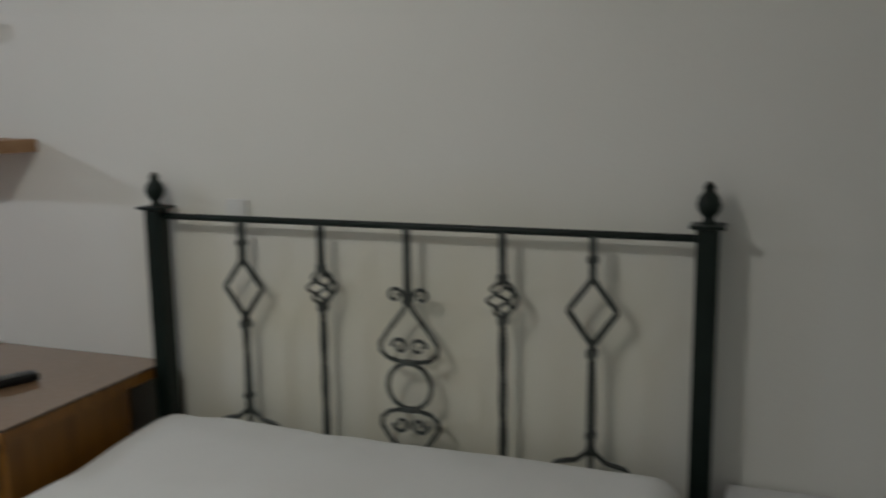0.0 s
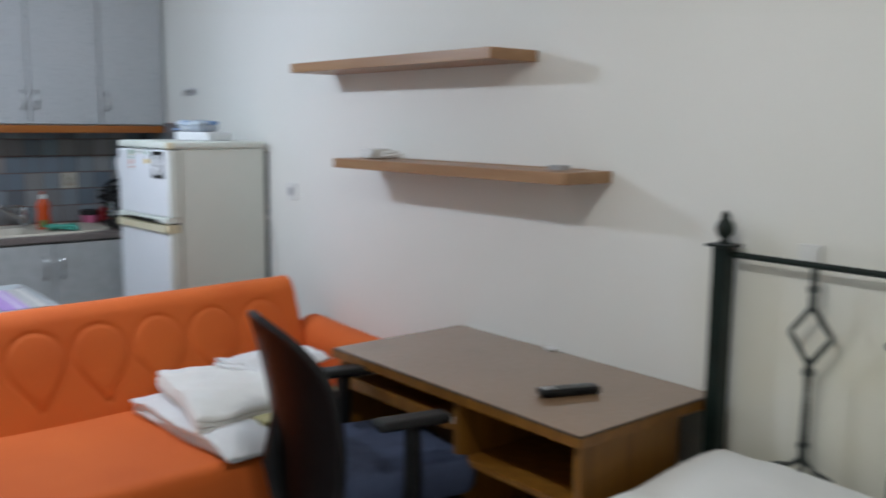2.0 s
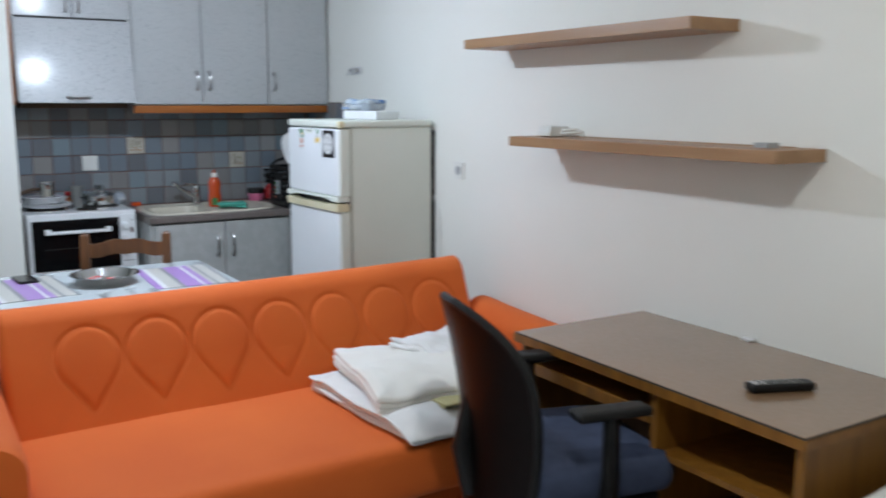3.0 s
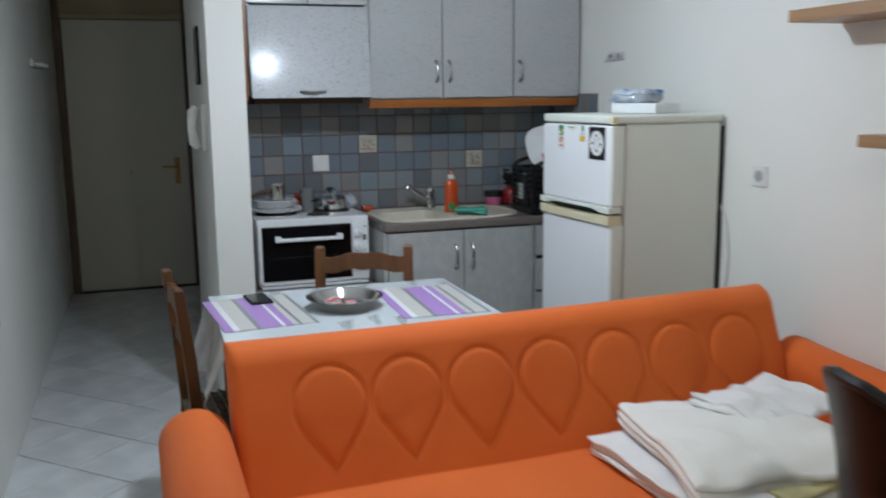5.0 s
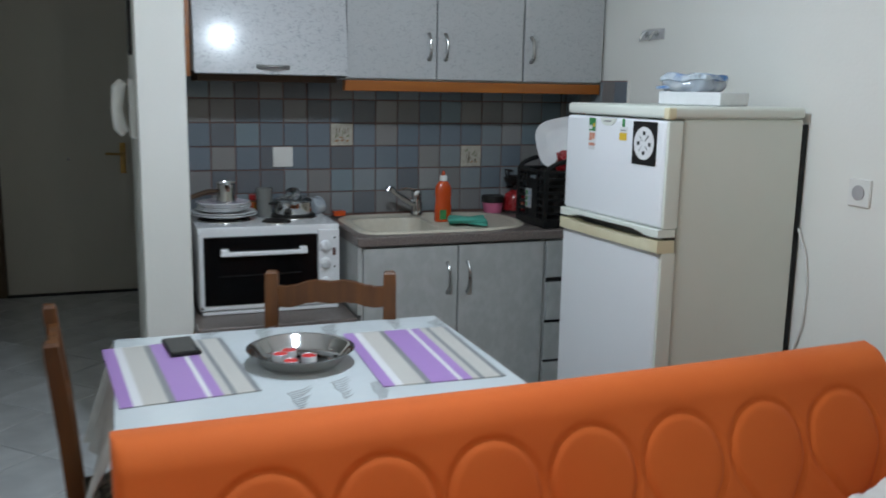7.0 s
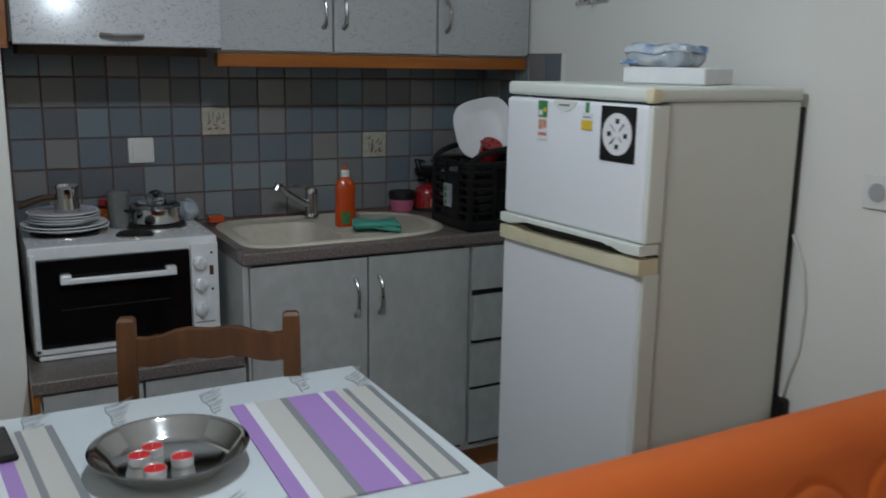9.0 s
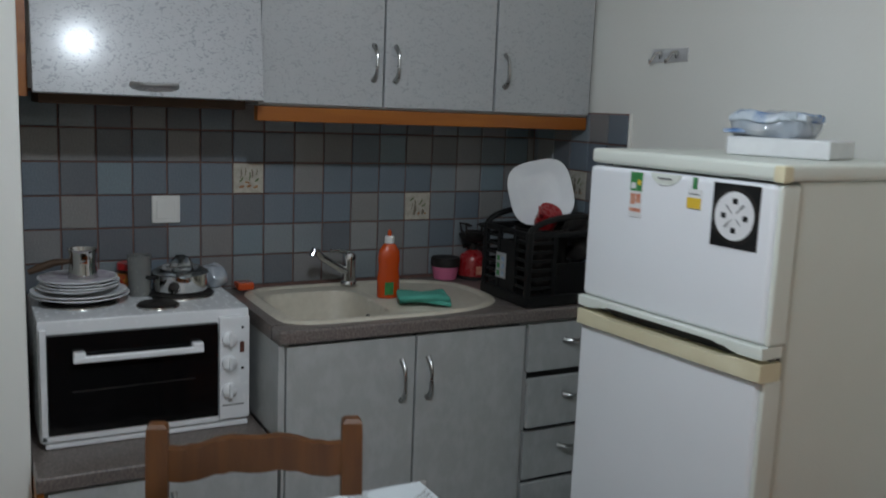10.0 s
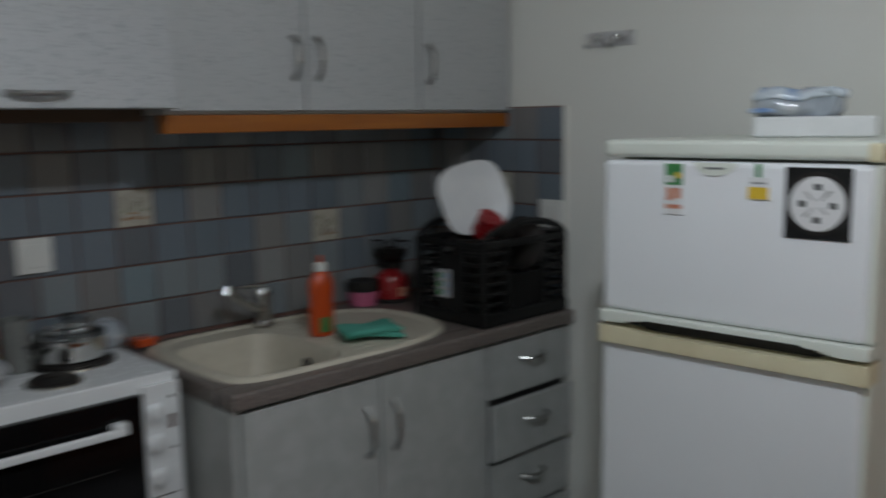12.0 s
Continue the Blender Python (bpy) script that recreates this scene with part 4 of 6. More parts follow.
# ---- sofa ----
def sofa_back():
    """The tall back with its quilted row of teardrops."""
    bm, ny, nz = bmesh.new(), 300, 84
    y0, y1, z0, z1 = 0.372, 2.215, 0.36, 0.82
    centres = [0.640 + 0.2305 * k for k in range(7)]

    def crest(y):
        """The back sinks towards its open end, shaped to fit the camera's view."""
        return 0.006 * noise.noise(Vector((y * 1.7, 0.0, 3.0))) + 0.004 - 0.020 * (1 - (y - y0) / (y1 - y0))

    def groove(y, z):
        """Drops standing on their points: a round head whose sides run straight down to the tip and a little past their neighbours."""
        r, cz, tip = 0.104, 0.644, 0.174
        ca = r / tip                       # where the straight sides leave the round head
        sa = math.sqrt(1 - ca * ca)
        best, swell = 9.0, 0.0
        for c in centres:
            dy, dz = abs(y - c), z - cz
            if dy > 0.2:
                continue
            rad = math.hypot(dy, dz)
            qy, qz = r * sa, -r * ca       # tangent point
            ly, lz = -qy, -tip - qz        # from it to the tip
            ln = math.hypot(ly, lz)
            t = ((dy - qy) * ly + (dz - qz) * lz) / ln / ln
            if dz > qz and t < 0:
                best = min(best, abs(rad - r))
            t = max(-0.12, min(1.0, t))
            best = min(best, math.hypot(dy - qy - t * ly, dz - qz - t * lz) + 0.002 * max(0, t))
            inside = 1 - (rad / r) ** 2 if dz > qz else 1 - dy / max(0.004, qy * (1 - (qz - dz) / (tip + qz)))
            if dz > -tip:
                swell = max(swell, max(0, inside) ** 0.5 * min(1, max(0, (dz + tip) / 0.06)))
        return -0.0060 * math.exp(-(best / 0.0070) ** 2) + 0.007 * swell

    rows = []
    for j in range(nz + 1):
        f = j / nz
        row = []
        for i in range(ny + 1):
            y, z = y0 + (y1 - y0) * i / ny, z0 + (z1 - z0) * f
            end = min(i, ny - i) / ny * (y1 - y0)
            round_end = 0.03 * (1 - math.sqrt(max(0, 1 - max(0, 1 - end / 0.03) ** 2)))
            top = 0.05 * (1 - math.sqrt(max(0, 1 - max(0, (z - (z1 - 0.05)) / 0.05) ** 2)))
            x = -3.548 - 0.165 * (z - 0.42) / 0.4 - round_end - top
            sag = crest(y)
            x += groove(y, z) * min(1, end / 0.05) + 0.004 * noise.noise(Vector((y * 5, z * 5, 1)))
            row.append(bm.verts.new((x, y, z + sag * f)))
        rows.append(row)
    for a, b in zip(rows, rows[1:]):
        for i in range(ny):
            bm.faces.new([a[i], a[i + 1], b[i + 1], b[i]])
    # rear and ends
    back = [[bm.verts.new((-3.70 - 0.165 * (z - 0.42) / 0.4, v.co.y, z)) for v in rows[0][::10]] for z in (z0, (z0 + z1) / 2, z1 - 0.03)]
    crown = [bm.verts.new((-3.80, v.co.y, z1 - 0.004 + crest(v.co.y))) for v in rows[0][::10]]
    strips = [back[0], back[1], back[2], crown]
    for a, b in zip(strips, strips[1:]):
        for i in range(len(a) - 1):
            bm.faces.new([a[i + 1], a[i], b[i], b[i + 1]])
    top_edge = rows[-1]
    for i in range(len(crown) - 1):
        bm.faces.new([crown[i + 1], crown[i], *top_edge[i * 10:i * 10 + 11]])
    for col, k in ((0, 0), (ny, -1)):
        bm.faces.new([r[col] for r in rows] + [crown[k], back[2][k], back[1][k], back[0][k]])
    return bm


sofa = thing("sofa_bed", "orange fabric sofa bed with quilted back and rounded arms", "sofa", (-3.35, 1.3, 0))
part("backrest", sofa_back(), "orange", sofa, "tall back quilted with teardrop loops", smooth=50)
part("seat_cushion", soft(-3.62, -2.845, 0.355, 2.205, 0.225, 0.418, 0.045, 34, 60, 10, 0.006, 3.0, 0.010), "orange", sofa)
part("seat_base", soft(-3.72, -3.02, 0.37, 2.20, 0.05, 0.23, 0.02, 16, 40, 6, 0.003, 4), "orange", sofa)


def sofa_arm(y0, y1):
    bm = bmesh.new()
    c, r, n = (y0 + y1) / 2, (y1 - y0) / 2, 20
    outline = [(c + r * math.cos(math.pi * k / n), math.sin(math.pi * k / n) * r) for k in range(n + 1)]
    rings = []
    xs = [-3.70, -3.66, -3.5, -3.35, -3.2, -3.08, -3.03, -3.005, -2.995]
    for x in xs:
        g = min(1.0, 0.90 + 0.10 * math.sqrt(max(0, min(1, (x - xs[-1]) / -0.05)))) if x > -3.06 else 1.0
        top = 0.52 + 0.035 * (-3.0 - x) / 0.7
        ring = [(c + (y - c) * g, top + z * g) for y, z in outline]
        ring = [(c + r * g * 0.96, 0.06)] + [(c + r * g * 0.97, 0.3)] + ring + [(c - r * g * 0.97, 0.3), (c - r * g * 0.96, 0.06)]
        rings.append([bm.verts.new((x, y, z + 0.004 * noise.noise(Vector((x * 4, y * 4, z * 4))))) for y, z in ring])
    m = len(rings[0])
    for a, b in zip(rings, rings[1:]):
        for k in range(m):
            bm.faces.new([a[k], a[(k + 1) % m], b[(k + 1) % m], b[k]])
    bm.faces.new(rings[0]), bm.faces.new(rings[-1][::-1])
    return bm


part("armrest", sofa_arm(0.172, 0.366), "orange", sofa, "rounded orange armrest", smooth=60)
part("armrest", sofa_arm(2.205, 2.395), "orange", sofa, "rounded orange armrest", smooth=60)
for x in (-3.66, -3.08):
    for y in (0.45, 2.1):
        part("foot", lathe([(0, 0), (0.022, 0), (0.026, 0.05), (0, 0.05)], (x, y, 0), 14), "black", sofa)

sofa.matrix_basis = Matrix.Translation((-3.6, 2.2, 0)) @ Matrix.Rotation(radians(1.0), 4, "Z") @ Matrix.Translation((3.6, -2.2, 0)) @ Matrix.Translation(sofa.location)


def fold(x0, x1, y0, y1, z, h, mat, name, label, turn=0.0, wob=0.012, seed=1.0, layers=2, droop=0.0):
    """A folded cloth: lapped layers, full in the middle and thin at the edges, a little out of line."""
    t = thing(name, label, "bedding", ((x0 + x1) / 2, (y0 + y1) / 2, z))
    c = Vector(((x0 + x1) / 2, (y0 + y1) / 2, z))
    for k in range(layers):
        a, b = z + h * k / layers, z + h * (k + 1) / layers
        o = 0.03 * noise.noise(Vector((seed, k * 3.1, 0)))
        bm = soft(x0 + o, x1 - o * 0.6, y0 + o, y1 + o, a, b, 0.5 * (b - a), 44, 44, 4)
        for v in bm.verts:
            u, w = abs((v.co.x - c.x) / (x1 - x0) * 2), abs((v.co.y - c.y) / (y1 - y0) * 2)
            rim = max(0, 1 - max(u, w) ** 4)
            g = (v.co.z - z) / h
            v.co.z = z + (v.co.z - z) * (0.80 + 0.20 * rim) + 0.006 * rim * g
            e = max(0, v.co.x - (x1 - 0.16))
            v.co.z -= droop * (e / 0.16) ** 2
            q = Vector((v.co.x, v.co.y, 0))
            v.co.z += wob * noise.noise(q * 5.5 + Vector((seed, 0, 0))) * (0.4 + 0.6 * g) + 0.55 * wob * noise.noise(q * 14 + Vector((0, seed, 0))) * g + 0.2 * wob * noise.noise(Vector((q.x * 18, q.y * 40, seed))) * g
            v.co.x += 1.6 * wob * noise.noise(Vector((v.co.y * 4, seed, k))) * u
            v.co.y += 1.6 * wob * noise.noise(Vector((v.co.x * 4, seed + 9, k))) * w
            v.co.z = max(v.co.z, 0.428)
        bmesh.ops.rotate(bm, verts=bm.verts, cent=c, matrix=Matrix.Rotation(radians(turn + 60 * o), 3, "Z"))
        part("folded_layer", bm, mat, t, smooth=75)
    return t


fold(-3.50, -2.83, 1.42, 1.99, 0.430, 0.070, "linen", "folded_sheet", "folded white cotton sheet on the orange seat", 5, 0.012, 2.0, 5, 0.035)
fold(-3.38, -2.925, 1.56, 2.0, 0.494, 0.020, "yellow_cloth", "folded_towel", "folded pale yellow towel between white linens", 12, 0.010, 5.0, 2)
fold(-3.47, -2.94, 1.45, 1.97, 0.512, 0.066, "cream_cloth", "folded_blanket", "folded cream blanket on top of the linen pile", -9, 0.018, 9.0, 3, 0.03)
fold(-3.47, -3.18, 1.72, 2.08, 0.572, 0.022, "linen", "folded_pillowcase", "white pillowcase thrown over the linen pile", 16, 0.03, 13.0, 2)

# a low pine table by the south wall
low = thing("low_table", "low yellow pine side table near the sofa arm", "table", (-3.1, -0.06, 0))
part("tabletop", box(-3.35, -2.90, -0.28, 0.145, 0.375, 0.40, 0.005), "pine", low)
for x in (-3.32, -2.93):
    for y in (-0.25, 0.115):
        part("leg", box(x - 0.02, x + 0.02, y - 0.02, y + 0.02, 0, 0.376, 0.004), "pine", low)
for y in (-0.25, 0.115):
    part("apron", box(-3.30, -2.95, y - 0.009, y + 0.009, 0.31, 0.375), "pine", low)

# ---- dining corner ----
TX0, TX1, TY0, TY1, TZ = -4.507, -3.822, 0.378, 1.277, 0.780
table = thing("dining_table", "wooden dining table under a pale printed cloth", "table", (-4.18, 0.82, 0))
part("tabletop", box(TX0 + 0.01, TX1 - 0.01, TY0 + 0.01, TY1 - 0.01, TZ - 0.030, TZ - 0.007, 0.004), "chair_wood", table)
for x in (TX0 + 0.06, TX1 - 0.06):
    for y in (TY0 + 0.06, TY1 - 0.06):
        part("leg", box(x - 0.025, x + 0.025, y - 0.025, y + 0.025, 0, TZ - 0.029, 0.004), "chair_wood", table)
for y in (TY0 + 0.06, TY1 - 0.06):
    part("apron", box(TX0 + 0.09, TX1 - 0.09, y - 0.01, y + 0.01, 0.663, TZ - 0.029), "chair_wood", table)

cloth = thing("tablecloth", "pale blue-grey printed tablecloth hanging in folds", "tablecloth", (-4.18, 0.82, 0.765))
part("cloth_top", box(TX0 - 0.003, TX1 + 0.003, TY0 - 0.003, TY1 + 0.003, TZ - 0.006, TZ, 0.003), "tablecloth", cloth)


def skirt():
    """The hanging edge, deeper and more folded towards the hall side."""
    bm, rim = bmesh.new(), []
    n = 44
    cs = [(TX0, TY0), (TX1, TY0), (TX1, TY1), (TX0, TY1)]
    for k in range(4):
        a, b = Vector(cs[k]), Vector(cs[(k + 1) % 4])
        out = Vector(((b - a).y, -(b - a).x)).normalized()
        for i in range(n):
            f = i / n
            rim.append((a.lerp(b, f), out, k, f))
    rows = []
    for j in range(9):
        g = j / 8
        row = []
        for idx, (p, out, k, f) in enumerate(rim):
            corner = max(0, 1 - min(f, 1 - f) * 7)
            drop = (0.17, 0.02, 0.03, 0.02)[k] + (0.12 * max(0, 1 - f * 3) if k == 0 else 0) + (0.13 * max(0, (f - 0.72) / 0.28) if k == 3 else 0)
            wave = math.sin(idx * 0.72) * 0.6 + math.sin(idx * 0.31 + 2) * 0.4
            d = out * (0.006 + g * (0.022 + 0.02 * wave) * min(1, drop / 0.15))
            if k == 0:
                d += Vector((0, -0.02 * g))
            if corner and k in (0, 3):
                cc = Vector((-1, -1)) if (k == 0 and f < 0.5) or (k == 3 and f > 0.5) else Vector((1 if k == 0 else -1, -1 if k == 0 else 1))
                d += cc.normalized() * 0.055 * corner * g
            row.append(bm.verts.new((p.x + d.x, p.y + d.y, TZ - 0.003 - drop * g)))
        rows.append(row)
    m = len(rim)
    for a, b in zip(rows, rows[1:]):
        for i in range(m):
            bm.faces.new([a[i], a[(i + 1) % m], b[(i + 1) % m], b[i]])
    inner = [[bm.verts.new(v.co - Vector((rim[i][1].x, rim[i][1].y, 0)) * 0.003) for i, v in enumerate(r)] for r in rows]
    for a, b in zip(inner, inner[1:]):
        for i in range(m):
            bm.faces.new([a[(i + 1) % m], a[i], b[i], b[(i + 1) % m]])
    for i in range(m):
        bm.faces.new([rows[-1][i], rows[-1][(i + 1) % m], inner[-1][(i + 1) % m], inner[-1][i]])
    return bm


# the hanging edge takes a darker tone than the top
part("cloth_skirt", skirt(), "cloth_skirt", cloth, "hanging edge toned darker and greyer than the cloth top", smooth=70)


def sprig(x, y, length, turn, seed):
    """A printed grass sprig: a wavering stem with brush strokes on one side that shorten towards its tip."""
    rnd, bm = random.Random(seed), bmesh.new()
    n = 9
    tube([(length * k / n, 0.003 * math.sin(1.3 * k + seed), 0) for k in range(n + 1)], 0.0013, 5, bm=bm)
    for k in range(n):
        f = k / n
        ln = (0.040 * (1 - f) + 0.016) * rnd.uniform(0.75, 1.15)
        px = length * f + rnd.uniform(-0.002, 0.002)
        tube([(px, 0, 0), (px - 0.2 * ln, 0.55 * ln, 0), (px - 0.55 * ln, ln, 0)], [0.0012, 0.0024, 0.0008], 5, bm=bm)
    bmesh.ops.transform(bm, matrix=Matrix.Translation((x, y, TZ + 0.0005)) @ Matrix.Rotation(radians(turn), 4, "Z") @ Matrix.Diagonal((1, 1, 0.3, 1)), verts=bm.verts)
    part("printed_sprig", bm, "ink_grey", cloth)


for k, (x, y, turn) in enumerate(((-4.515, 1.125, 0), (-4.475, 0.925, 4), (-4.49, 0.745, 3), (-4.50, 0.60, -4), (-4.44, 1.235, 8), (-3.96, 0.74, 2), (-3.97, 0.93, -3), (-4.0, 0.845, 5))):
    sprig(x, y, 0.115, turn, k)


def placemat(x, y, turn):
    ob = solid("placemat", box(-0.225, 0.225, -0.15, 0.15, 0, 0.0022, 0.0008, 1), "placemat", "violet, grey and white striped placemat on the cloth", "placemat", group="placemats")
    ob.matrix_basis = pose(x, y, TZ + 0.0012, 0, 0, turn)


placemat(-4.152, 1.108, -2)
placemat(-4.20, 0.516, 5)
ph = thing("mobile_phone", "black mobile phone lying on a striped placemat", "phone", (-4.367, 0.538, TZ + 0.0036))
bm = box(-0.075, 0.075, -0.038, 0.038, TZ + 0.0036, TZ + 0.0136, 0.004, 2)
bmesh.ops.rotate(bm, verts=bm.verts, cent=(0, 0, 0), matrix=Matrix.Rotation(radians(6), 3, "Z"))
bmesh.ops.translate(bm, verts=bm.verts, vec=(-4.367, 0.538, 0))
pb = part("body", bm, "black", ph)
bm = box(-0.066, 0.066, -0.034, 0.034, TZ + 0.0136, TZ + 0.0142)
bmesh.ops.rotate(bm, verts=bm.verts, cent=(0, 0, 0), matrix=Matrix.Rotation(radians(6), 3, "Z"))
bmesh.ops.translate(bm, verts=bm.verts, vec=(-4.367, 0.538, 0))
part("screen", bm, "oven_glass", pb)

PX, PY = -4.168, 0.808
bowl = thing("steel_bowl", "wide shallow stainless steel bowl on the table", "bowl", (PX, PY, TZ))
part("bowl_body", lathe([(0, 0.0), (0.082, 0.0), (0.100, 0.006), (0.120, 0.032), (0.131, 0.0375), (0.132, 0.0395), (0.130, 0.0400), (0.121, 0.0365), (0.100, 0.012), (0.082, 0.004), (0, 0.004)], (PX, PY, TZ + 0.001), 64), "polished", bowl)
for dx, dy in ((-0.050, -0.020), (-0.024, -0.046), (0.010, 0.018), (0.038, -0.032)):
    x, y, z = PX + dx, PY + dy, TZ + 0.0052
    candle = thing("tealight_candle", "red wax tealight in an aluminium cup", "candle", (x, y, z), group="tealights in the bowl")
    part("metal_cup", lathe([(0, 0), (0.0175, 0), (0.0185, 0.001), (0.0190, 0.0155), (0.0194, 0.0160), (0.0190, 0.0163), (0.0184, 0.0158), (0.0182, 0.0125), (0, 0.0125)], (x, y, z), 28), "foil", candle, "crimped aluminium cup")
    wax = part("wax", lathe([(0, 0.0126), (0.0181, 0.0126), (0.0181, 0.0142), (0.0170, 0.0148), (0.006, 0.0143), (0, 0.0140)], (x, y, z), 24), "red_wax", candle, "smooth red wax")
    part("wick", tube([(x, y, z + 0.0138), (x + 0.0006, y, z + 0.018), (x + 0.0022, y + 0.001, z + 0.021)], 0.0007, 6), "paper", wax)


def dining_chair():
    """Local metres: the seat faces +y, the back stands at y = 0."""
    c = thing("dining_chair", "chestnut wooden dining chair with woven seat", "chair", (0, 0, 0), group="dining chairs")
    W = 0.172
    for s in (-1, 1):
        bm = bmesh.new()
        rings = []
        for y, z, hx, hy in ((-0.03, 0.0, 0.016, 0.016), (0.012, 0.25, 0.019, 0.019), (0.018, 0.45, 0.019, 0.019), (0.0, 0.70, 0.019, 0.018), (-0.02, 0.89, 0.019, 0.016), (-0.022, 0.912, 0.018, 0.015), (-0.023, 0.919, 0.012, 0.010)):
            rings.append([bm.verts.new((s * W + a * hx, y + b * hy, z)) for a, b in ((-1, -1), (1, -1), (1, 1), (-1, 1))])
        for a, b in zip(rings, rings[1:]):
            for j in range(4):
                bm.faces.new([a[j], a[(j + 1) % 4], b[(j + 1) % 4], b[j]])
        bm.faces.new(rings[0][::-1]), bm.faces.new(rings[-1])
        part("back_post", bm, "chair_wood", c, smooth=30)
        part("front_leg", box(s * 0.185 - 0.018, s * 0.185 + 0.018, 0.37, 0.406, 0, 0.44, 0.004), "chair_wood", c)
        part("side_rail", box(s * 0.178 - 0.01, s * 0.178 + 0.01, 0.02, 0.38, 0.40, 0.44, 0.003), "chair_wood", c)
        part("stretcher", tube([(s * 0.178, 0.01, 0.2), (s * 0.185, 0.385, 0.2)], 0.010), "chair_wood", c)
    for z0, z1, y in ((0.815, 0.895, -0.016), (0.685, 0.748, 0.002)):
        n = 24
        top = [(-W + 2 * W * k / n, z1 - 0.012 + 0.010 * math.cos(2 * math.pi * k / n * 1.0 + math.pi) + 0.004 * math.cos(6 * math.pi * k / n)) for k in range(n + 1)]
        low = [(-W + 2 * W * k / n, z0 + 0.006 + 0.008 * math.cos(2 * math.pi * k / n) * -1 + 0.004 * math.cos(6 * math.pi * k / n)) for k in range(n, -1, -1)]
        part("back_slat", prism(top + low, "y", y - 0.011, y + 0.011, 0.003), "chair_wood", c, "wavy-edged back slat")
    part("front_rail", box(-0.17, 0.17, 0.378, 0.396, 0.40, 0.44, 0.003), "chair_wood", c)
    part("back_rail", box(-0.155, 0.155, 0.005, 0.023, 0.40, 0.44, 0.003), "chair_wood", c)
    part("stretcher", tube([(-0.185, 0.388, 0.26), (0.185, 0.388, 0.26)], 0.010), "chair_wood", c)
    seat = part("seat", soft(-0.185, 0.185, 0.0, 0.40, 0.435, 0.462, 0.012, 16, 16, 4, 0.003, 9), "rush", c, "dark woven rush seat")
    for k in range(11):
        y = 0.03 + k * 0.034
        part("cord", tube([(-0.178, y, 0.460), (-0.06, y, 0.4645), (0.06, y, 0.4645), (0.178, y, 0.460)], 0.0085, 6), "rush", seat)
    return c


c1 = dining_chair()
c1.matrix_basis = pose(-4.558, 0.973, 0, 0, 0, -107)
c2 = copy_thing(c1, pose(-4.20, 0.268, 0, 0, 0, 4))

# ---- kitchen ----
FRONT = -5.29
plinth = structure("plinth", box(TILED, -5.34, HALL_W + 0.002, 2.39, 0, 0.10), "pelmet", "honey brown plinth under the kitchen cabinets", "plinth")


def bow_handle(parent, x, y, z, along="z", span=0.10, mat="nickel"):
    h, pts = span / 2, []
    for k in range(13):
        f = 2 * k / 12 - 1
        d = 0.026 * (1 - f ** 4)
        pts.append((x + d, y, z + f * h) if along == "z" else (x + d, y + f * h, z))
    r = [0.0055 if 2 < k < 10 else 0.0065 for k in range(13)]
    r[0] = r[-1] = 0.009
    return part("handle", tube(pts, r, 8), mat, parent, "bowed satin metal handle")


def unit(name, label, y0, y1, z0, z1, x0, x1, closed=True):
    """A cabinet carcass of boards, open at the front."""
    u = thing(name, label, "cabinet", ((x0 + x1) / 2, (y0 + y1) / 2, z0), group="kitchen cabinets")
    t = 0.016
    part("side_board", box(x0, x1, y0, y0 + t, z0, z1), "carcass", u)
    part("side_board", box(x0, x1, y1 - t, y1, z0, z1), "carcass", u)
    part("bottom_board", box(x0, x1, y0 + t, y1 - t, z0, z0 + t), "carcass", u)
    if closed:
        part("top_board", box(x0, x1, y0 + t, y1 - t, z1 - t, z1), "carcass", u)
    # a dark sheet across the opening puts the door gaps' shade into colour
    part("front_reveal", box(x1 - 0.004, x1 - 0.0008, y0 + 0.001, y1 - 0.001, z0 + 0.006, z1 - 0.006), "gap_shade_and_edge", u, "dark sheet painted in for shade in the door gaps")
    part("back_board", box(x0, x0 + 0.006, y0 + t, y1 - t, z0 + t, z1 - t), "carcass", u)
    return u


def door_panel(u, y0, y1, z0, z1, x, mat, hy=None, hz=None, along="z", name="door", tilt=0.0, span=0.10):
    bm = box(x, x + 0.018, y0 + 0.0028, y1 - 0.0028, z0 + 0.002, z1 - 0.002, 0.003, 2)
    if tilt:
        bmesh.ops.rotate(bm, verts=bm.verts, cent=(x, 0, z1), matrix=Matrix.Rotation(radians(-tilt), 3, "Y"))
    d = part(name, bm, mat, u)
    if hy is not None:
        dx = (z1 - hz) * math.tan(radians(tilt)) if tilt else 0
        bow_handle(d, x + 0.018 + dx, hy, hz, along, span)
    return d


# base units
low_unit = unit("low_cabinet", "low white kitchen cabinet carrying the tabletop oven", 0.668, 1.248, 0.10, 0.545, TILED, FRONT)
door_panel(low_unit, 0.672, 0.945, 0.105, 0.54, FRONT, "laminate_plain", 0.92, 0.44)
door_panel(low_unit, 0.945, 1.246, 0.105, 0.54, FRONT, "laminate_plain", 0.97, 0.44)
part("end_strip", box(TILED, FRONT + 0.018, 0.650, 0.667, 0.0, 0.545), "pelmet", low_unit, "honey wood end strip")
sink_unit = unit("sink_cabinet", "white two-door cabinet under the sink", 1.258, 2.028, 0.10, 0.852, TILED, FRONT, False)
door_panel(sink_unit, 1.262, 1.650, 0.13, 0.846, FRONT, "laminate_plain", 1.606, 0.718, span=0.12)
door_panel(sink_unit, 1.650, 2.026, 0.13, 0.846, FRONT, "laminate_plain", 1.690, 0.718, span=0.12)
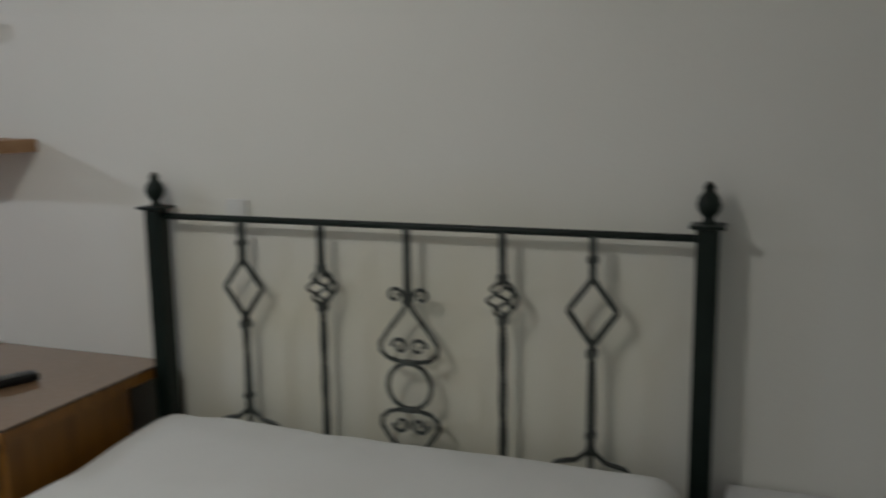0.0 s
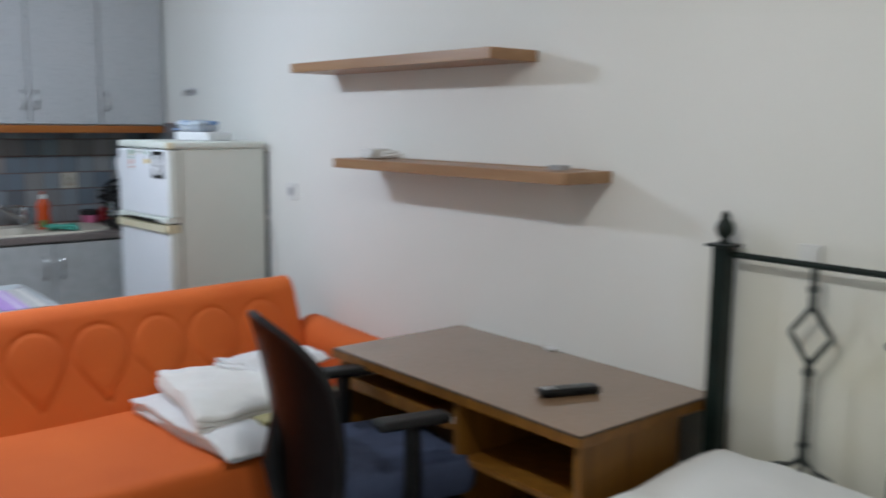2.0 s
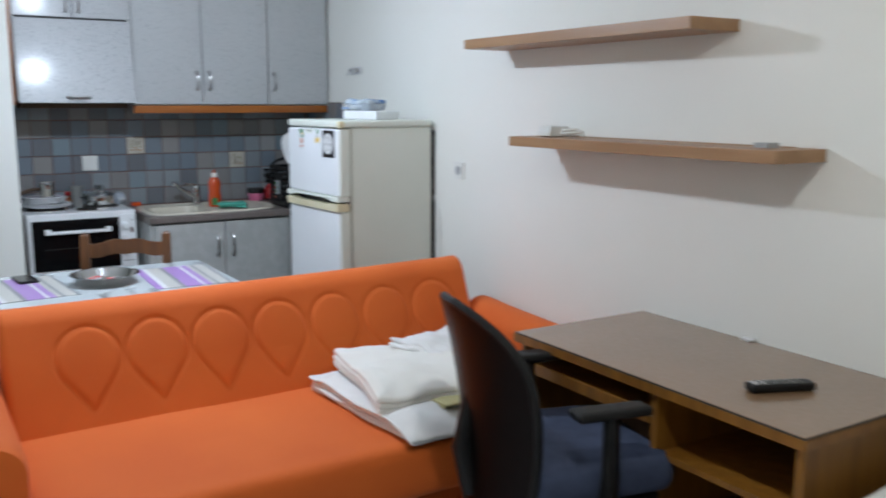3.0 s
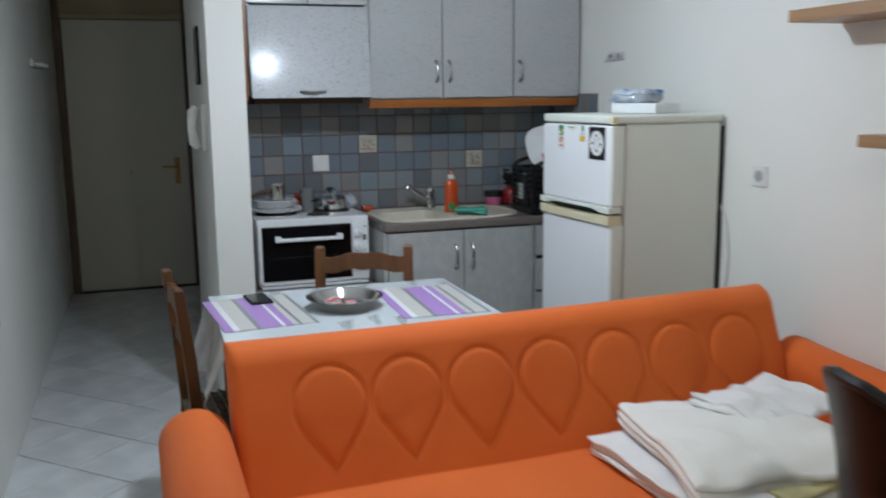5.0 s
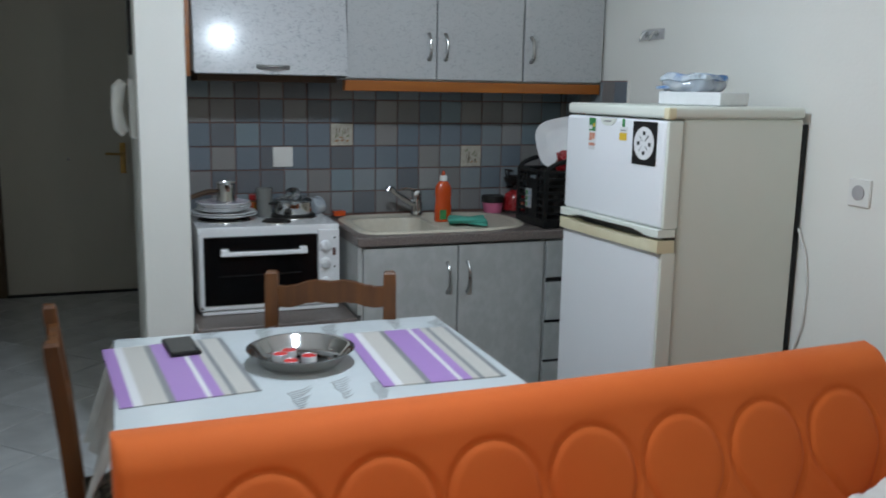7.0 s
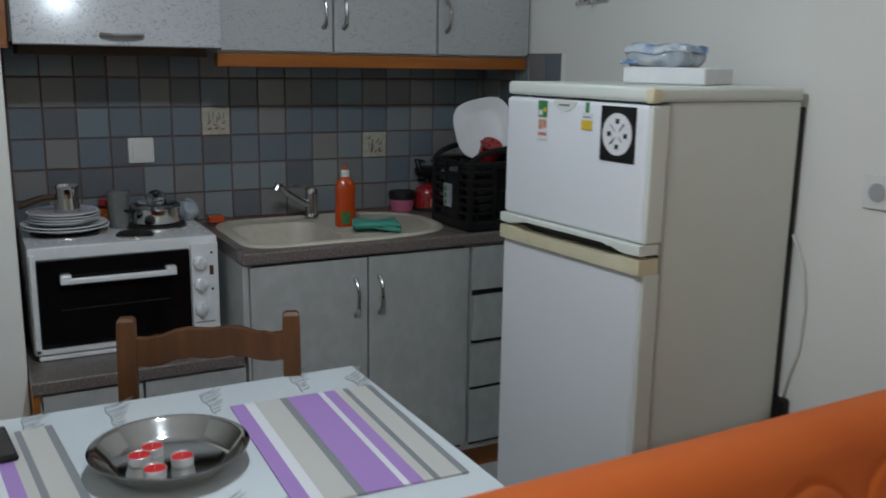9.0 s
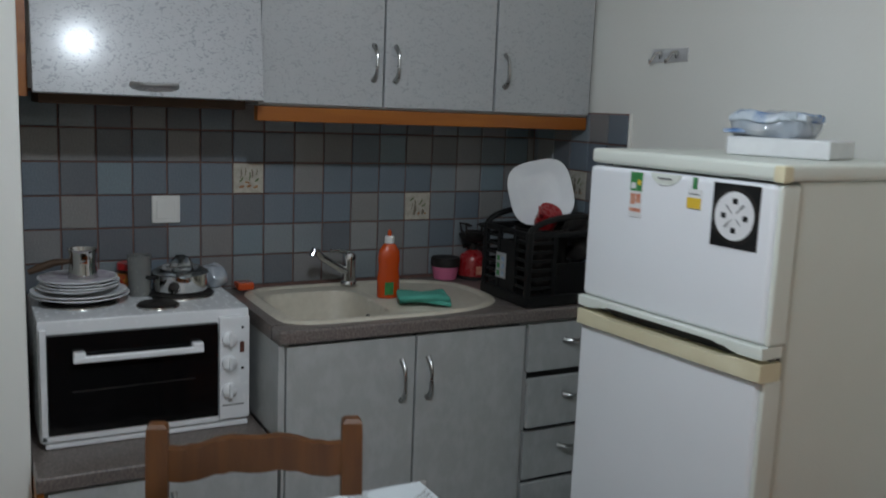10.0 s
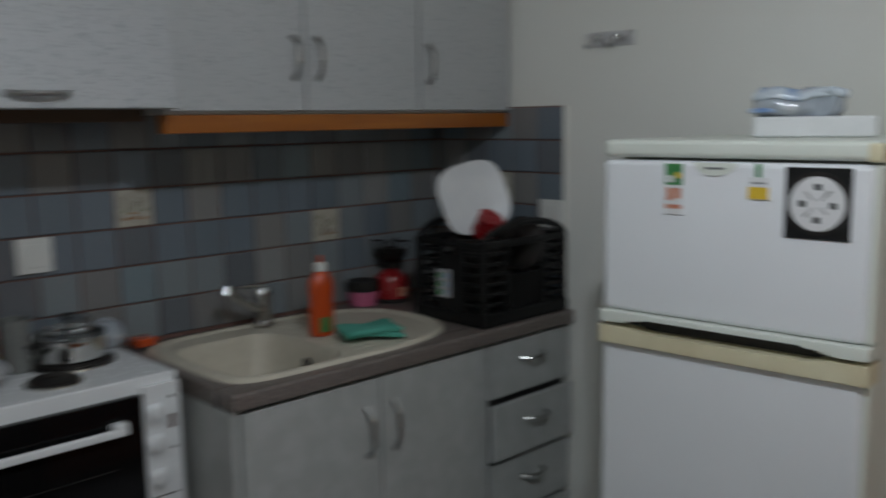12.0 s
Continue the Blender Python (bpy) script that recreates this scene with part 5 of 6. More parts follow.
part("end_panel", box(TILED, FRONT + 0.016, 1.242, 1.257, 0.59, 0.852), "laminate_plain", sink_unit, "grey-white side panel")
drawer_unit = unit("drawer_cabinet", "white kitchen drawer unit beside the fridge", 2.03, 2.392, 0.10, 0.852, TILED, FRONT)
for z0, z1, out in ((0.690, 0.846, 0.0), (0.512, 0.675, 0.012), (0.338, 0.500, 0.0), (0.13, 0.328, 0.0)):
    dr = door_panel(drawer_unit, 2.034, 2.388, z0, z1, FRONT + out, "laminate_plain", 2.215, (z0 + z1) / 2 + 0.02, "y", "drawer_front", span=0.09)

# worktops
slab = solid("low_worktop", box(TILED, -5.262, HALL_W + 0.002, 1.241, 0.545, 0.583, 0.006, 3), "granite", "speckled brown worktop under the oven", "worktop")
SY0, SY1, SX0, SX1, CZ = 1.272, 2.025, -5.800, -5.300, 0.893
bm = slabs(bmesh.new(), (SX1 - 0.034, -5.262, 1.241, 2.40, 0.853, CZ, 0.008, 3), (TILED, SX0 + 0.034, 1.241, 2.40, 0.853, CZ), (SX0 + 0.034, SX1 - 0.034, 1.241, SY0 + 0.033, 0.853, CZ), (SX0 + 0.034, SX1 - 0.034, SY1 - 0.13, 2.40, 0.853, CZ))
solid("worktop", bm, "granite", "speckled brown post-formed kitchen worktop", "worktop")


def sink_mesh():
    """One moulded piece: rim, rounded basin, drainer with shallow ribs."""
    bm = bmesh.new()
    cx, cy, hx, hy = (SX0 + SX1) / 2, (SY0 + SY1) / 2, (SX1 - SX0) / 2, (SY1 - SY0) / 2
    n, rings = 176, 60

    def rim(a):
        c, s = math.cos(a), math.sin(a)
        e = 7.0 if s < 0 else 2.7
        k = (abs(c) ** e + abs(s) ** e) ** (-1 / e)
        return c * k * hx, s * k * hy

    def height(x, y, f):
        bx, by, rx, ry = cx + 0.03, SY0 + 0.19, 0.175, 0.150
        q = ((abs(x - bx) / rx) ** 4 + (abs(y - by) / ry) ** 4) ** 0.25
        z = CZ + 0.009
        if f > 0.955:
            z -= 0.009 * ((f - 0.955) / 0.045) ** 2
        inner = min(1, max(0, (0.93 - f) / 0.04))
        z -= 0.007 * inner
        if y > by + ry + 0.03:
            z += 0.003 * inner * max(0, math.sin((x - SX0) / 0.030 * 2 * math.pi)) * min(1, max(0, (SY1 - 0.30 - y) / 0.05 + 1))
        if q < 1.04:
            z -= 0.128 * min(1, max(0, (1.04 - q) / 0.20)) ** 0.75
        return z
    prev = [bm.verts.new((cx, cy, height(cx, cy, 0)))]
    for j in range(1, rings + 1):
        f = j / rings
        ring = []
        for k in range(n):
            rx, ry = rim(2 * math.pi * k / n)
            x, y = cx + rx * f, cy + ry * f
            ring.append(bm.verts.new((x, y, height(x, y, f))))
        for k in range(n):
            q = [prev[k % len(prev)], ring[k], ring[(k + 1) % n], prev[(k + 1) % len(prev)]]
            bm.faces.new(list(dict.fromkeys(q)))
        prev = ring
    return bm


sink = thing("kitchen_sink", "beige composite sink with ribbed drainer set in the worktop", "sink", ((SX0 + SX1) / 2, (SY0 + SY1) / 2, CZ))
part("basin", sink_mesh(), "sink", sink, smooth=60)
part("overflow", lathe([(0, 0), (0.016, 0), (0.015, 0.004), (0.008, 0.005), (0, 0.003)], (-5.50, 1.598, 0.845), 16, m=Matrix.Rotation(radians(90), 4, "X")), "black", sink, "dark overflow hole")
part("waste", lathe([(0, 0), (0.035, 0), (0.033, 0.004), (0.012, 0.002), (0, 0.002)], (-5.52, 1.46, 0.768), 20), "steel", sink)
tap = thing("mixer_tap", "chrome single-lever mixer tap behind the sink", "tap", (-5.755, 1.635, CZ + 0.009))
Z = CZ + 0.009
part("tap_body", lathe([(0, 0), (0.027, 0), (0.026, 0.01), (0.022, 0.014), (0.021, 0.075), (0.023, 0.08), (0.023, 0.095), (0.016, 0.105), (0, 0.107)], (-5.755, 1.635, Z), 20), "chrome", tap)
part("spout", tube([(-5.750, 1.622, Z + 0.045), (-5.742, 1.585, Z + 0.065), (-5.728, 1.53, Z + 0.098), (-5.705, 1.505, Z + 0.122), (-5.698, 1.492, Z + 0.126), (-5.695, 1.484, Z + 0.110)], [0.014, 0.0125, 0.011, 0.0115, 0.0125, 0.012], 12), "chrome", tap)
part("lever", tube([(-5.755, 1.635, Z + 0.105), (-5.752, 1.60, Z + 0.112), (-5.745, 1.56, Z + 0.116)], [0.010, 0.008, 0.007], 10, squash=0.6), "chrome", tap)

soap = thing("detergent_bottle", "orange washing-up liquid bottle with white cap", "bottle", (-5.550, 1.684, 0.898))
sm = Matrix.Diagonal((0.72, 1, 1, 1))
part("bottle_body", lathe([(0, 0), (0.034, 0), (0.037, 0.006), (0.037, 0.06), (0.033, 0.09), (0.036, 0.12), (0.034, 0.145), (0.022, 0.165), (0.013, 0.172), (0, 0.173)], (-5.550, 1.684, 0.898), 28, m=sm), "soap", soap)
part("cap", lathe([(0, 0.171), (0.015, 0.171), (0.0155, 0.190), (0.012, 0.194), (0, 0.195)], (-5.550, 1.684, 0.898), 18), "white_plastic", soap)
part("nozzle", lathe([(0, 0.194), (0.007, 0.194), (0.006, 0.208), (0.004, 0.213), (0, 0.214)], (-5.550, 1.684, 0.898), 14), "soap", soap)
part("label", box(-5.5235, -5.5215, 1.660, 1.690, 0.910, 0.950, 0.0008, 1), "green_print", soap, "small green and red printed label")
cl = thing("cleaning_cloth", "folded teal microfibre cloth on the drainer", "cloth", (-5.445, 1.70, 0.899))
for k, (z, o) in enumerate(((0.901, 0.0), (0.913, 0.006))):
    bm = soft(-0.052, 0.052, -0.078, 0.078, z, z + 0.014, 0.007, 20, 26, 4, 0.009, 14, 0.004, k * 3.0)
    bmesh.ops.rotate(bm, verts=bm.verts, cent=(0, 0, 0), matrix=Matrix.Rotation(radians(-24 + 6 * k), 3, "Z"))
    bmesh.ops.translate(bm, verts=bm.verts, vec=(-5.435 + o, 1.752 - o, 0.002))
    part("fold", bm, "teal", cl)
tub = thing("pink_tub", "pink plastic tub with dark lid on the worktop", "tub", (-5.782, 2.02, CZ))
part("tub_body", lathe([(0, 0), (0.040, 0), (0.048, 0.040), (0.048, 0.046), (0, 0.046)], (-5.782, 2.012, CZ + 0.002), 24), "pink", tub)
part("lid", lathe([(0, 0.046), (0.051, 0.046), (0.052, 0.070), (0.048, 0.077), (0, 0.078)], (-5.782, 2.012, CZ + 0.002), 24), "iron", tub)
SVX, SVY = -5.772, 2.118
stove = thing("camping_stove", "small red gas canister stove with dark burner", "stove", (SVX, SVY, CZ))
can = part("canister", lathe([(0, 0), (0.048, 0), (0.052, 0.006), (0.052, 0.060), (0.046, 0.082), (0.026, 0.096), (0.014, 0.102), (0, 0.103)], (SVX, SVY, CZ + 0.001), 26), "dark_red", stove)
part("label", box(SVX + 0.0515, SVX + 0.0530, SVY - 0.016, SVY + 0.016, CZ + 0.020, CZ + 0.050, 0.0006, 1), "red_print", can, "faded printed label")
part("base_ring", lathe([(0.048, 0.0), (0.056, 0.0), (0.056, 0.010), (0.052, 0.012)], (SVX, SVY, CZ + 0.0005), 26), "iron", can)
part("burner_stem", lathe([(0, 0.102), (0.012, 0.102), (0.012, 0.135), (0.030, 0.150), (0.034, 0.166), (0.030, 0.168), (0, 0.160)], (SVX, SVY, CZ + 0.001), 18), "iron", stove)
part("wind_dish", lathe([(0.020, 0.128), (0.046, 0.140), (0.056, 0.158), (0.054, 0.158), (0.044, 0.143), (0.020, 0.131)], (SVX, SVY, CZ + 0.001), 24), "iron", stove, "dark dished wind guard")
part("valve_knob", tube([(SVX, SVY - 0.014, CZ + 0.118), (SVX + 0.01, SVY - 0.045, CZ + 0.118)], [0.004, 0.008], 8), "black", stove)
for k in range(4):
    a = radians(90 * k + 30)
    c, d = math.cos(a), math.sin(a)
    part("pan_support", tube([(SVX + 0.012 * c, SVY + 0.012 * d, CZ + 0.132), (SVX + 0.052 * c, SVY + 0.052 * d, CZ + 0.165), (SVX + 0.060 * c, SVY + 0.060 * d, CZ + 0.192), (SVX + 0.022 * c, SVY + 0.022 * d, CZ + 0.190)], 0.0042, 6), "iron", stove)


# dish rack
def dish_rack():
    x0, x1, y0, y1, z0, z1 = -5.54, -5.288, 2.030, 2.375, CZ + 0.010, 1.118
    r = thing("dish_rack", "black plastic dish rack with basket sides and arched handles", "dish rack", (-5.45, 2.23, CZ))
    part("drip_tray", box(x0 - 0.012, x1 + 0.012, y0 - 0.012, y1 + 0.012, z0 - 0.009, z0 + 0.028, 0.008), "black", r)
    part("rim", tube([(x0, y0, z1), (x1, y0, z1), (x1, y1, z1), (x0, y1, z1)], 0.011, 8, True), "black", r)
    part("floor_grid", slabs(bmesh.new(), *[(x0 + 0.01, x1 - 0.01, y0 + 0.03 + k * 0.038, y0 + 0.042 + k * 0.038, z0 + 0.03, z0 + 0.038) for k in range(8)]), "black", r)
    third = 0.27 * (y1 - y0)
    for y in (y0 + third, y1 - third, y1):
        part("upright", box(x1 - 0.006, x1 + 0.006, y - 0.007, y + 0.007, z0 + 0.02, z1), "black", r)
    for x in (x0, x1):
        part("corner_post", box(x - 0.010, x + 0.010, y0 - 0.010, y0 + 0.010, z0 + 0.02, z1 + 0.012, 0.006), "black", r)
    for x in (x0 + 0.085, x1 - 0.075):
        part("upright", box(x - 0.007, x + 0.007, y0 - 0.006, y0 + 0.006, z0 + 0.02, z1), "black", r)
    for k in range(6):
        z = z0 + 0.050 + k * 0.028
        for ya, yb in ((y0 + 0.008, y0 + third), (y1 - third, y1)):
            part("slat", box(x1 - 0.004, x1 + 0.004, ya, yb, z - 0.005, z + 0.005, 0.002, 1), "black", r)
        for xa, xb in ((x0 + 0.008, x0 + 0.085), (x1 - 0.075, x1 - 0.008)):
            part("slat", box(xa, xb, y0 - 0.004, y0 + 0.004, z - 0.005, z + 0.005, 0.002, 1), "black", r)
        part("back_slat", box(x0 + 0.01, x1 - 0.01, y1 - 0.004, y1 + 0.004, z - 0.005, z + 0.005), "black", r)
        part("back_slat", box(x0 - 0.004, x0 + 0.004, y0 + 0.01, y1 - 0.01, z - 0.005, z + 0.005), "black", r)
    part("front_panel", box(x1 - 0.004, x1 + 0.002, y0 + third, y1 - third, z0 + 0.02, z0 + 0.125, 0.002, 1), "oven_glass", r, "smoky black front panel")
    part("cutlery_wall", box(x0 + 0.085, x1 - 0.075, y0 - 0.003, y0 + 0.002, z0 + 0.02, z1 - 0.03, 0.002, 1), "black", r)
    for x in (x0, x1):
        part("arched_handle", tube([(x, y0 + (y1 - y0) * (0.5 - 0.5 * math.cos(math.pi * k / 16)), z1 + 0.055 * math.sin(math.pi * k / 16)) for k in range(17)], 0.010, 8), "black", r)
    tag = part("price_tag", box(x1 - 0.175, x1 - 0.120, y0 - 0.0075, y0 - 0.0045, z0 + 0.06, z0 + 0.14), "grey_plastic", r, "printed card tag")
    for k in range(3):
        part("tag_print", box(x1 - 0.168, x1 - 0.153, y0 - 0.0085, y0 - 0.0072, z0 + 0.066 + k * 0.024, z0 + 0.082 + k * 0.024), "green_print", tag)
        part("tag_print", box(x1 - 0.143, x1 - 0.127, y0 - 0.0085, y0 - 0.0072, z0 + 0.066 + k * 0.024, z0 + 0.082 + k * 0.024), "blue_print", tag)


dish_rack()
pl = thing("rack_plate", "white rounded-square plate standing in the dish rack", "plate", (-5.54, 2.26, 1.0))
bm = lathe([(0, 0.0), (0.075, 0.001), (0.09, 0.006), (0.135, 0.016), (0.138, 0.018), (0.136, 0.020), (0.09, 0.010), (0.075, 0.005), (0, 0.004)], n=40)
for v in bm.verts:      # a rounded square outline
    a = math.atan2(v.co.y, v.co.x)
    k = (abs(math.cos(a)) ** 3.2 + abs(math.sin(a)) ** 3.2) ** (-1 / 3.2) * 0.76
    v.co.x, v.co.y = v.co.x * k, v.co.y * k
bmesh.ops.transform(bm, matrix=Matrix.Translation((-5.482, 2.192, 1.228)) @ Matrix.Rotation(radians(62), 4, "Z") @ Matrix.Rotation(radians(76), 4, "X") @ Matrix.Rotation(radians(14), 4, "Z"), verts=bm.verts)
part("plate_body", bm, "china", pl)
cup = thing("red_cup", "red enamel cup upside down in the rack", "cup", (-5.40, 2.22, 1.08))
bm = lathe([(0, 0), (0.030, 0.0), (0.036, 0.012), (0.038, 0.07), (0.036, 0.07), (0.0, 0.068)], n=24)
bmesh.ops.transform(bm, matrix=Matrix.Translation((-5.43, 2.175, 1.123)) @ Matrix.Rotation(radians(35), 4, "Y"), verts=bm.verts)
cb = part("cup_body", bm, "dark_red", cup)
part("cup_handle", tube([(-5.39, 2.147, 1.158), (-5.375, 2.125, 1.173), (-5.38, 2.123, 1.193), (-5.40, 2.143, 1.188)], 0.005, 6), "dark_red", cb)
pot = thing("cooking_pot", "dark cooking pot standing in the dish rack", "pot", (-5.43, 2.17, 0.94))
pot_b = part("pot_body", lathe([(0, 0), (0.078, 0), (0.084, 0.006), (0.086, 0.176), (0.090, 0.180), (0.086, 0.182), (0.082, 0.176), (0.079, 0.01), (0, 0.007)], (-5.43, 2.17, 0.941), 30), "iron", pot)
for s in (-1, 1):
    part("loop_handle", tube([(-5.43 + s * 0.085, 2.15, 1.10), (-5.43 + s * 0.105, 2.155, 1.108), (-5.43 + s * 0.105, 2.185, 1.108), (-5.43 + s * 0.085, 2.19, 1.10)], 0.005, 6), "black", pot_b)
pan_l = thing("pan_lid", "dark pan lid leaning in the dish rack", "lid", (-5.35, 2.26, 1.05))
bm = lathe([(0, 0.0), (0.075, 0.0), (0.078, 0.004), (0.06, 0.014), (0.02, 0.022), (0, 0.023)], n=30)
lid_m = Matrix.Translation((-5.35, 2.26, 1.10)) @ Matrix.Rotation(radians(10), 4, "Z") @ Matrix.Rotation(radians(80), 4, "X")
bmesh.ops.transform(bm, matrix=lid_m, verts=bm.verts)
lb = part("lid_disc", bm, "iron", pan_l)
bm = lathe([(0, 0.022), (0.008, 0.022), (0.016, 0.036), (0.0, 0.042)], n=16)
bmesh.ops.transform(bm, matrix=lid_m, verts=bm.verts)
part("lid_knob", bm, "black", lb)

# ---- tabletop oven ----
OY0, OY1, OX0, OX1, OZ0, OZ1 = 0.672, 1.214, -5.825, -5.452, 0.585, 0.920
oven = thing("tabletop_oven", "white tabletop oven with two hotplates on the low worktop", "oven", (-5.64, 0.94, OZ0))
part("body", box(OX0, OX1, OY0, OY1, OZ0 + 0.014, OZ1, 0.006), "enamel", oven)
part("base_tray", box(OX0 + 0.01, OX1 + 0.012, OY0 + 0.012, OY1 - 0.006, OZ0, OZ0 + 0.014, 0.003), "enamel", oven)
od = part("oven_door", box(OX1, OX1 + 0.020, 0.693, 1.124, 0.622, 0.886, 0.004), "oven_glass", oven, "black glass oven door")
part("door_edge", box(OX1, OX1 + 0.016, 0.676, 0.6925, 0.606, 0.900, 0.003), "enamel", od)
part("door_edge", box(OX1, OX1 + 0.016, 0.676, 1.126, 0.604, 0.6215, 0.003), "enamel", od)
grip_bar = part("door_handle", box(OX1 + 0.032, OX1 + 0.046, 0.752, 1.080, 0.814, 0.832, 0.005, 3), "enamel", od, "flat white bar handle")
for y0, y1 in ((0.752, 0.784), (1.048, 1.080)):
    part("handle_end", box(OX1 + 0.019, OX1 + 0.0455, y0 + 0.0005, y1 - 0.0005, 0.816, 0.843, 0.006, 3), "enamel", grip_bar)
part("wire_rack", tube([(OX1 + 0.0206, 0.75, 0.735), (OX1 + 0.0206, 1.06, 0.738)], 0.0014, 6), "iron", od, "thin wire rack seen through the glass")
panel = part("control_panel", box(OX1, OX1 + 0.014, 1.128, 1.212, 0.608, 0.900, 0.003), "enamel", oven)
for z in (0.838, 0.770, 0.692):
    kn = part("knob", lathe([(0, 0), (0.021, 0), (0.020, 0.010), (0.014, 0.014), (0, 0.015)], (OX1 + 0.014, 1.155, z), 20, m=Matrix.Rotation(radians(90), 4, "Y")), "enamel", panel)
    part("grip", box(OX1 + 0.026, OX1 + 0.036, 1.151, 1.159, z - 0.018, z + 0.018, 0.002), "enamel", kn)
part("pilot_light", box(OX1 + 0.0135, OX1 + 0.018, 1.184, 1.196, 0.798, 0.828, 0.001), "mahogany", panel)
for z in (0.868, 0.752):
    part("indicator", lathe([(0, 0), (0.004, 0), (0.003, 0.003), (0, 0.003)], (OX1 + 0.014, 1.192, z), 10, m=Matrix.Rotation(radians(90), 4, "Y")), "black", panel)
part("printed_line", box(OX1 + 0.0138, OX1 + 0.0146, 1.136, 1.196, 0.646, 0.650), "ink_grey", panel)
for x, y, r in ((-5.655, 0.795, 0.098), (-5.685, 1.075, 0.092), (-5.545, 0.985, 0.052)):
    hp = part("hotplate", lathe([(0, 0), (r * 0.94, 0), (r, 0.003), (r, 0.008), (r * 0.95, 0.010), (r * 0.3, 0.010), (r * 0.28, 0.0085), (0, 0.0085)], (x, y, OZ1), 36), "iron", oven, "cast-iron hotplate")
    part("trim_ring", lathe([(r, 0.0), (r + 0.006, 0.0), (r + 0.005, 0.004), (r, 0.005)], (x, y, OZ1), 36), "steel", hp)

ST = (-5.655, 0.795)
for k, (r, z) in enumerate(((0.128, 0.0), (0.125, 0.009), (0.104, 0.020), (0.104, 0.028), (0.103, 0.036), (0.104, 0.044))):
    p = thing("dinner_plate", "white china plate in a stack on the hotplate", "plate", (ST[0], ST[1], OZ1 + 0.011 + z), group="stacked plates")
    o = (0.004 * math.sin(k * 2.3), 0.004 * math.cos(k * 1.7))
    part("plate_body", lathe([(0, 0.0), (r * 0.55, 0.0), (r * 0.62, 0.003), (r, 0.016), (r * 0.995, 0.019), (r * 0.62, 0.0075), (r * 0.5, 0.005), (0, 0.005)], (ST[0] + o[0], ST[1] + o[1], OZ1 + 0.0105 + z), 40), "china", p)
    if k == 5:
        part("rim_pattern", lathe([(r * 0.70, 0.0115), (r * 0.95, 0.0182), (r * 0.95, 0.0192), (r * 0.70, 0.0125)], (ST[0] + o[0], ST[1] + o[1], OZ1 + 0.0108 + z), 40), "lilac_china", p, "lilac flowered rim")
bz = OZ1 + 0.062
briki = thing("coffee_pot", "small steel long-handled coffee pot on the plates", "pot", (ST[0] - 0.01, ST[1], bz))
part("pot_body", lathe([(0, 0), (0.037, 0), (0.040, 0.006), (0.034, 0.046), (0.036, 0.076), (0.041, 0.086), (0.039, 0.086), (0.033, 0.07), (0.032, 0.01), (0, 0.006)], (ST[0] - 0.01, ST[1] + 0.012, bz), 26), "polished", briki)
part("pot_handle", tube([(ST[0] - 0.01, ST[1] - 0.022, bz + 0.052), (ST[0] - 0.012, ST[1] - 0.06, bz + 0.050), (ST[0] - 0.013, ST[1] - 0.10, bz + 0.036), (ST[0] - 0.014, ST[1] - 0.125, bz + 0.026)], [0.007, 0.010, 0.011, 0.008], 8), "desk_dark", briki, "dark brown handle")
jar = thing("coffee_jar", "glass jar with red lid and amber label", "jar", (-5.785, 0.945, OZ1))
part("glass_body", lathe([(0, 0), (0.031, 0), (0.033, 0.005), (0.033, 0.055), (0.030, 0.062), (0, 0.062)], (-5.785, 0.945, OZ1 + 0.001), 22), "glass", jar)
part("label", lathe([(0.0335, 0.016), (0.0340, 0.016), (0.0340, 0.052), (0.0335, 0.052)], (-5.785, 0.945, OZ1 + 0.001), 22), "amber_print", jar)
part("lid", lathe([(0, 0.062), (0.033, 0.062), (0.033, 0.078), (0.031, 0.081), (0, 0.081)], (-5.785, 0.945, OZ1 + 0.001), 22), "red", jar)
tumbler = thing("tall_tumbler", "tall grey metal tumbler standing on the oven", "tumbler", (-5.695, 0.965, OZ1))
part("tumbler_body", lathe([(0, 0), (0.029, 0), (0.031, 0.004), (0.034, 0.118), (0.032, 0.118), (0.029, 0.008), (0, 0.006)], (-5.695, 0.962, OZ1 + 0.001), 26), "grey_tin", tumbler)
gp = thing("saucepan", "small steel saucepan with glass lid on the hotplate", "pan", (-5.685, 1.075, OZ1 + 0.011))
z = OZ1 + 0.011
gb = part("pan_body", lathe([(0, 0), (0.072, 0), (0.077, 0.006), (0.078, 0.052), (0.081, 0.055), (0.076, 0.054), (0.073, 0.01), (0, 0.006)], (-5.685, 1.075, z), 32), "polished", gp)
part("glass_lid", lathe([(0.080, 0.055), (0.078, 0.060), (0.05, 0.074), (0.02, 0.080), (0, 0.081)], (-5.685, 1.075, z), 32), "glass", gp, "domed glass lid")
part("lid_knob", lathe([(0, 0.080), (0.007, 0.080), (0.007, 0.088), (0.016, 0.096), (0.014, 0.103), (0, 0.105)], (-5.685, 1.075, z), 16), "black", gp)
for s in (-1, 1):
    part("loop_handle", tube([(-5.685 + s * 0.03, 1.075 - 0.074, z + 0.045), (-5.685 + s * 0.02, 1.075 - 0.098, z + 0.047), (-5.685, 1.075 - 0.104, z + 0.047)], 0.005, 6), "black", gp)
upc = thing("glass_tumbler", "upturned clear drinking glass on the pan lid", "glass", (-5.655, 1.085, z + 0.06))
bm = lathe([(0, 0), (0.024, 0), (0.027, 0.004), (0.031, 0.055), (0.029, 0.055), (0.024, 0.008), (0, 0.006)], n=22)
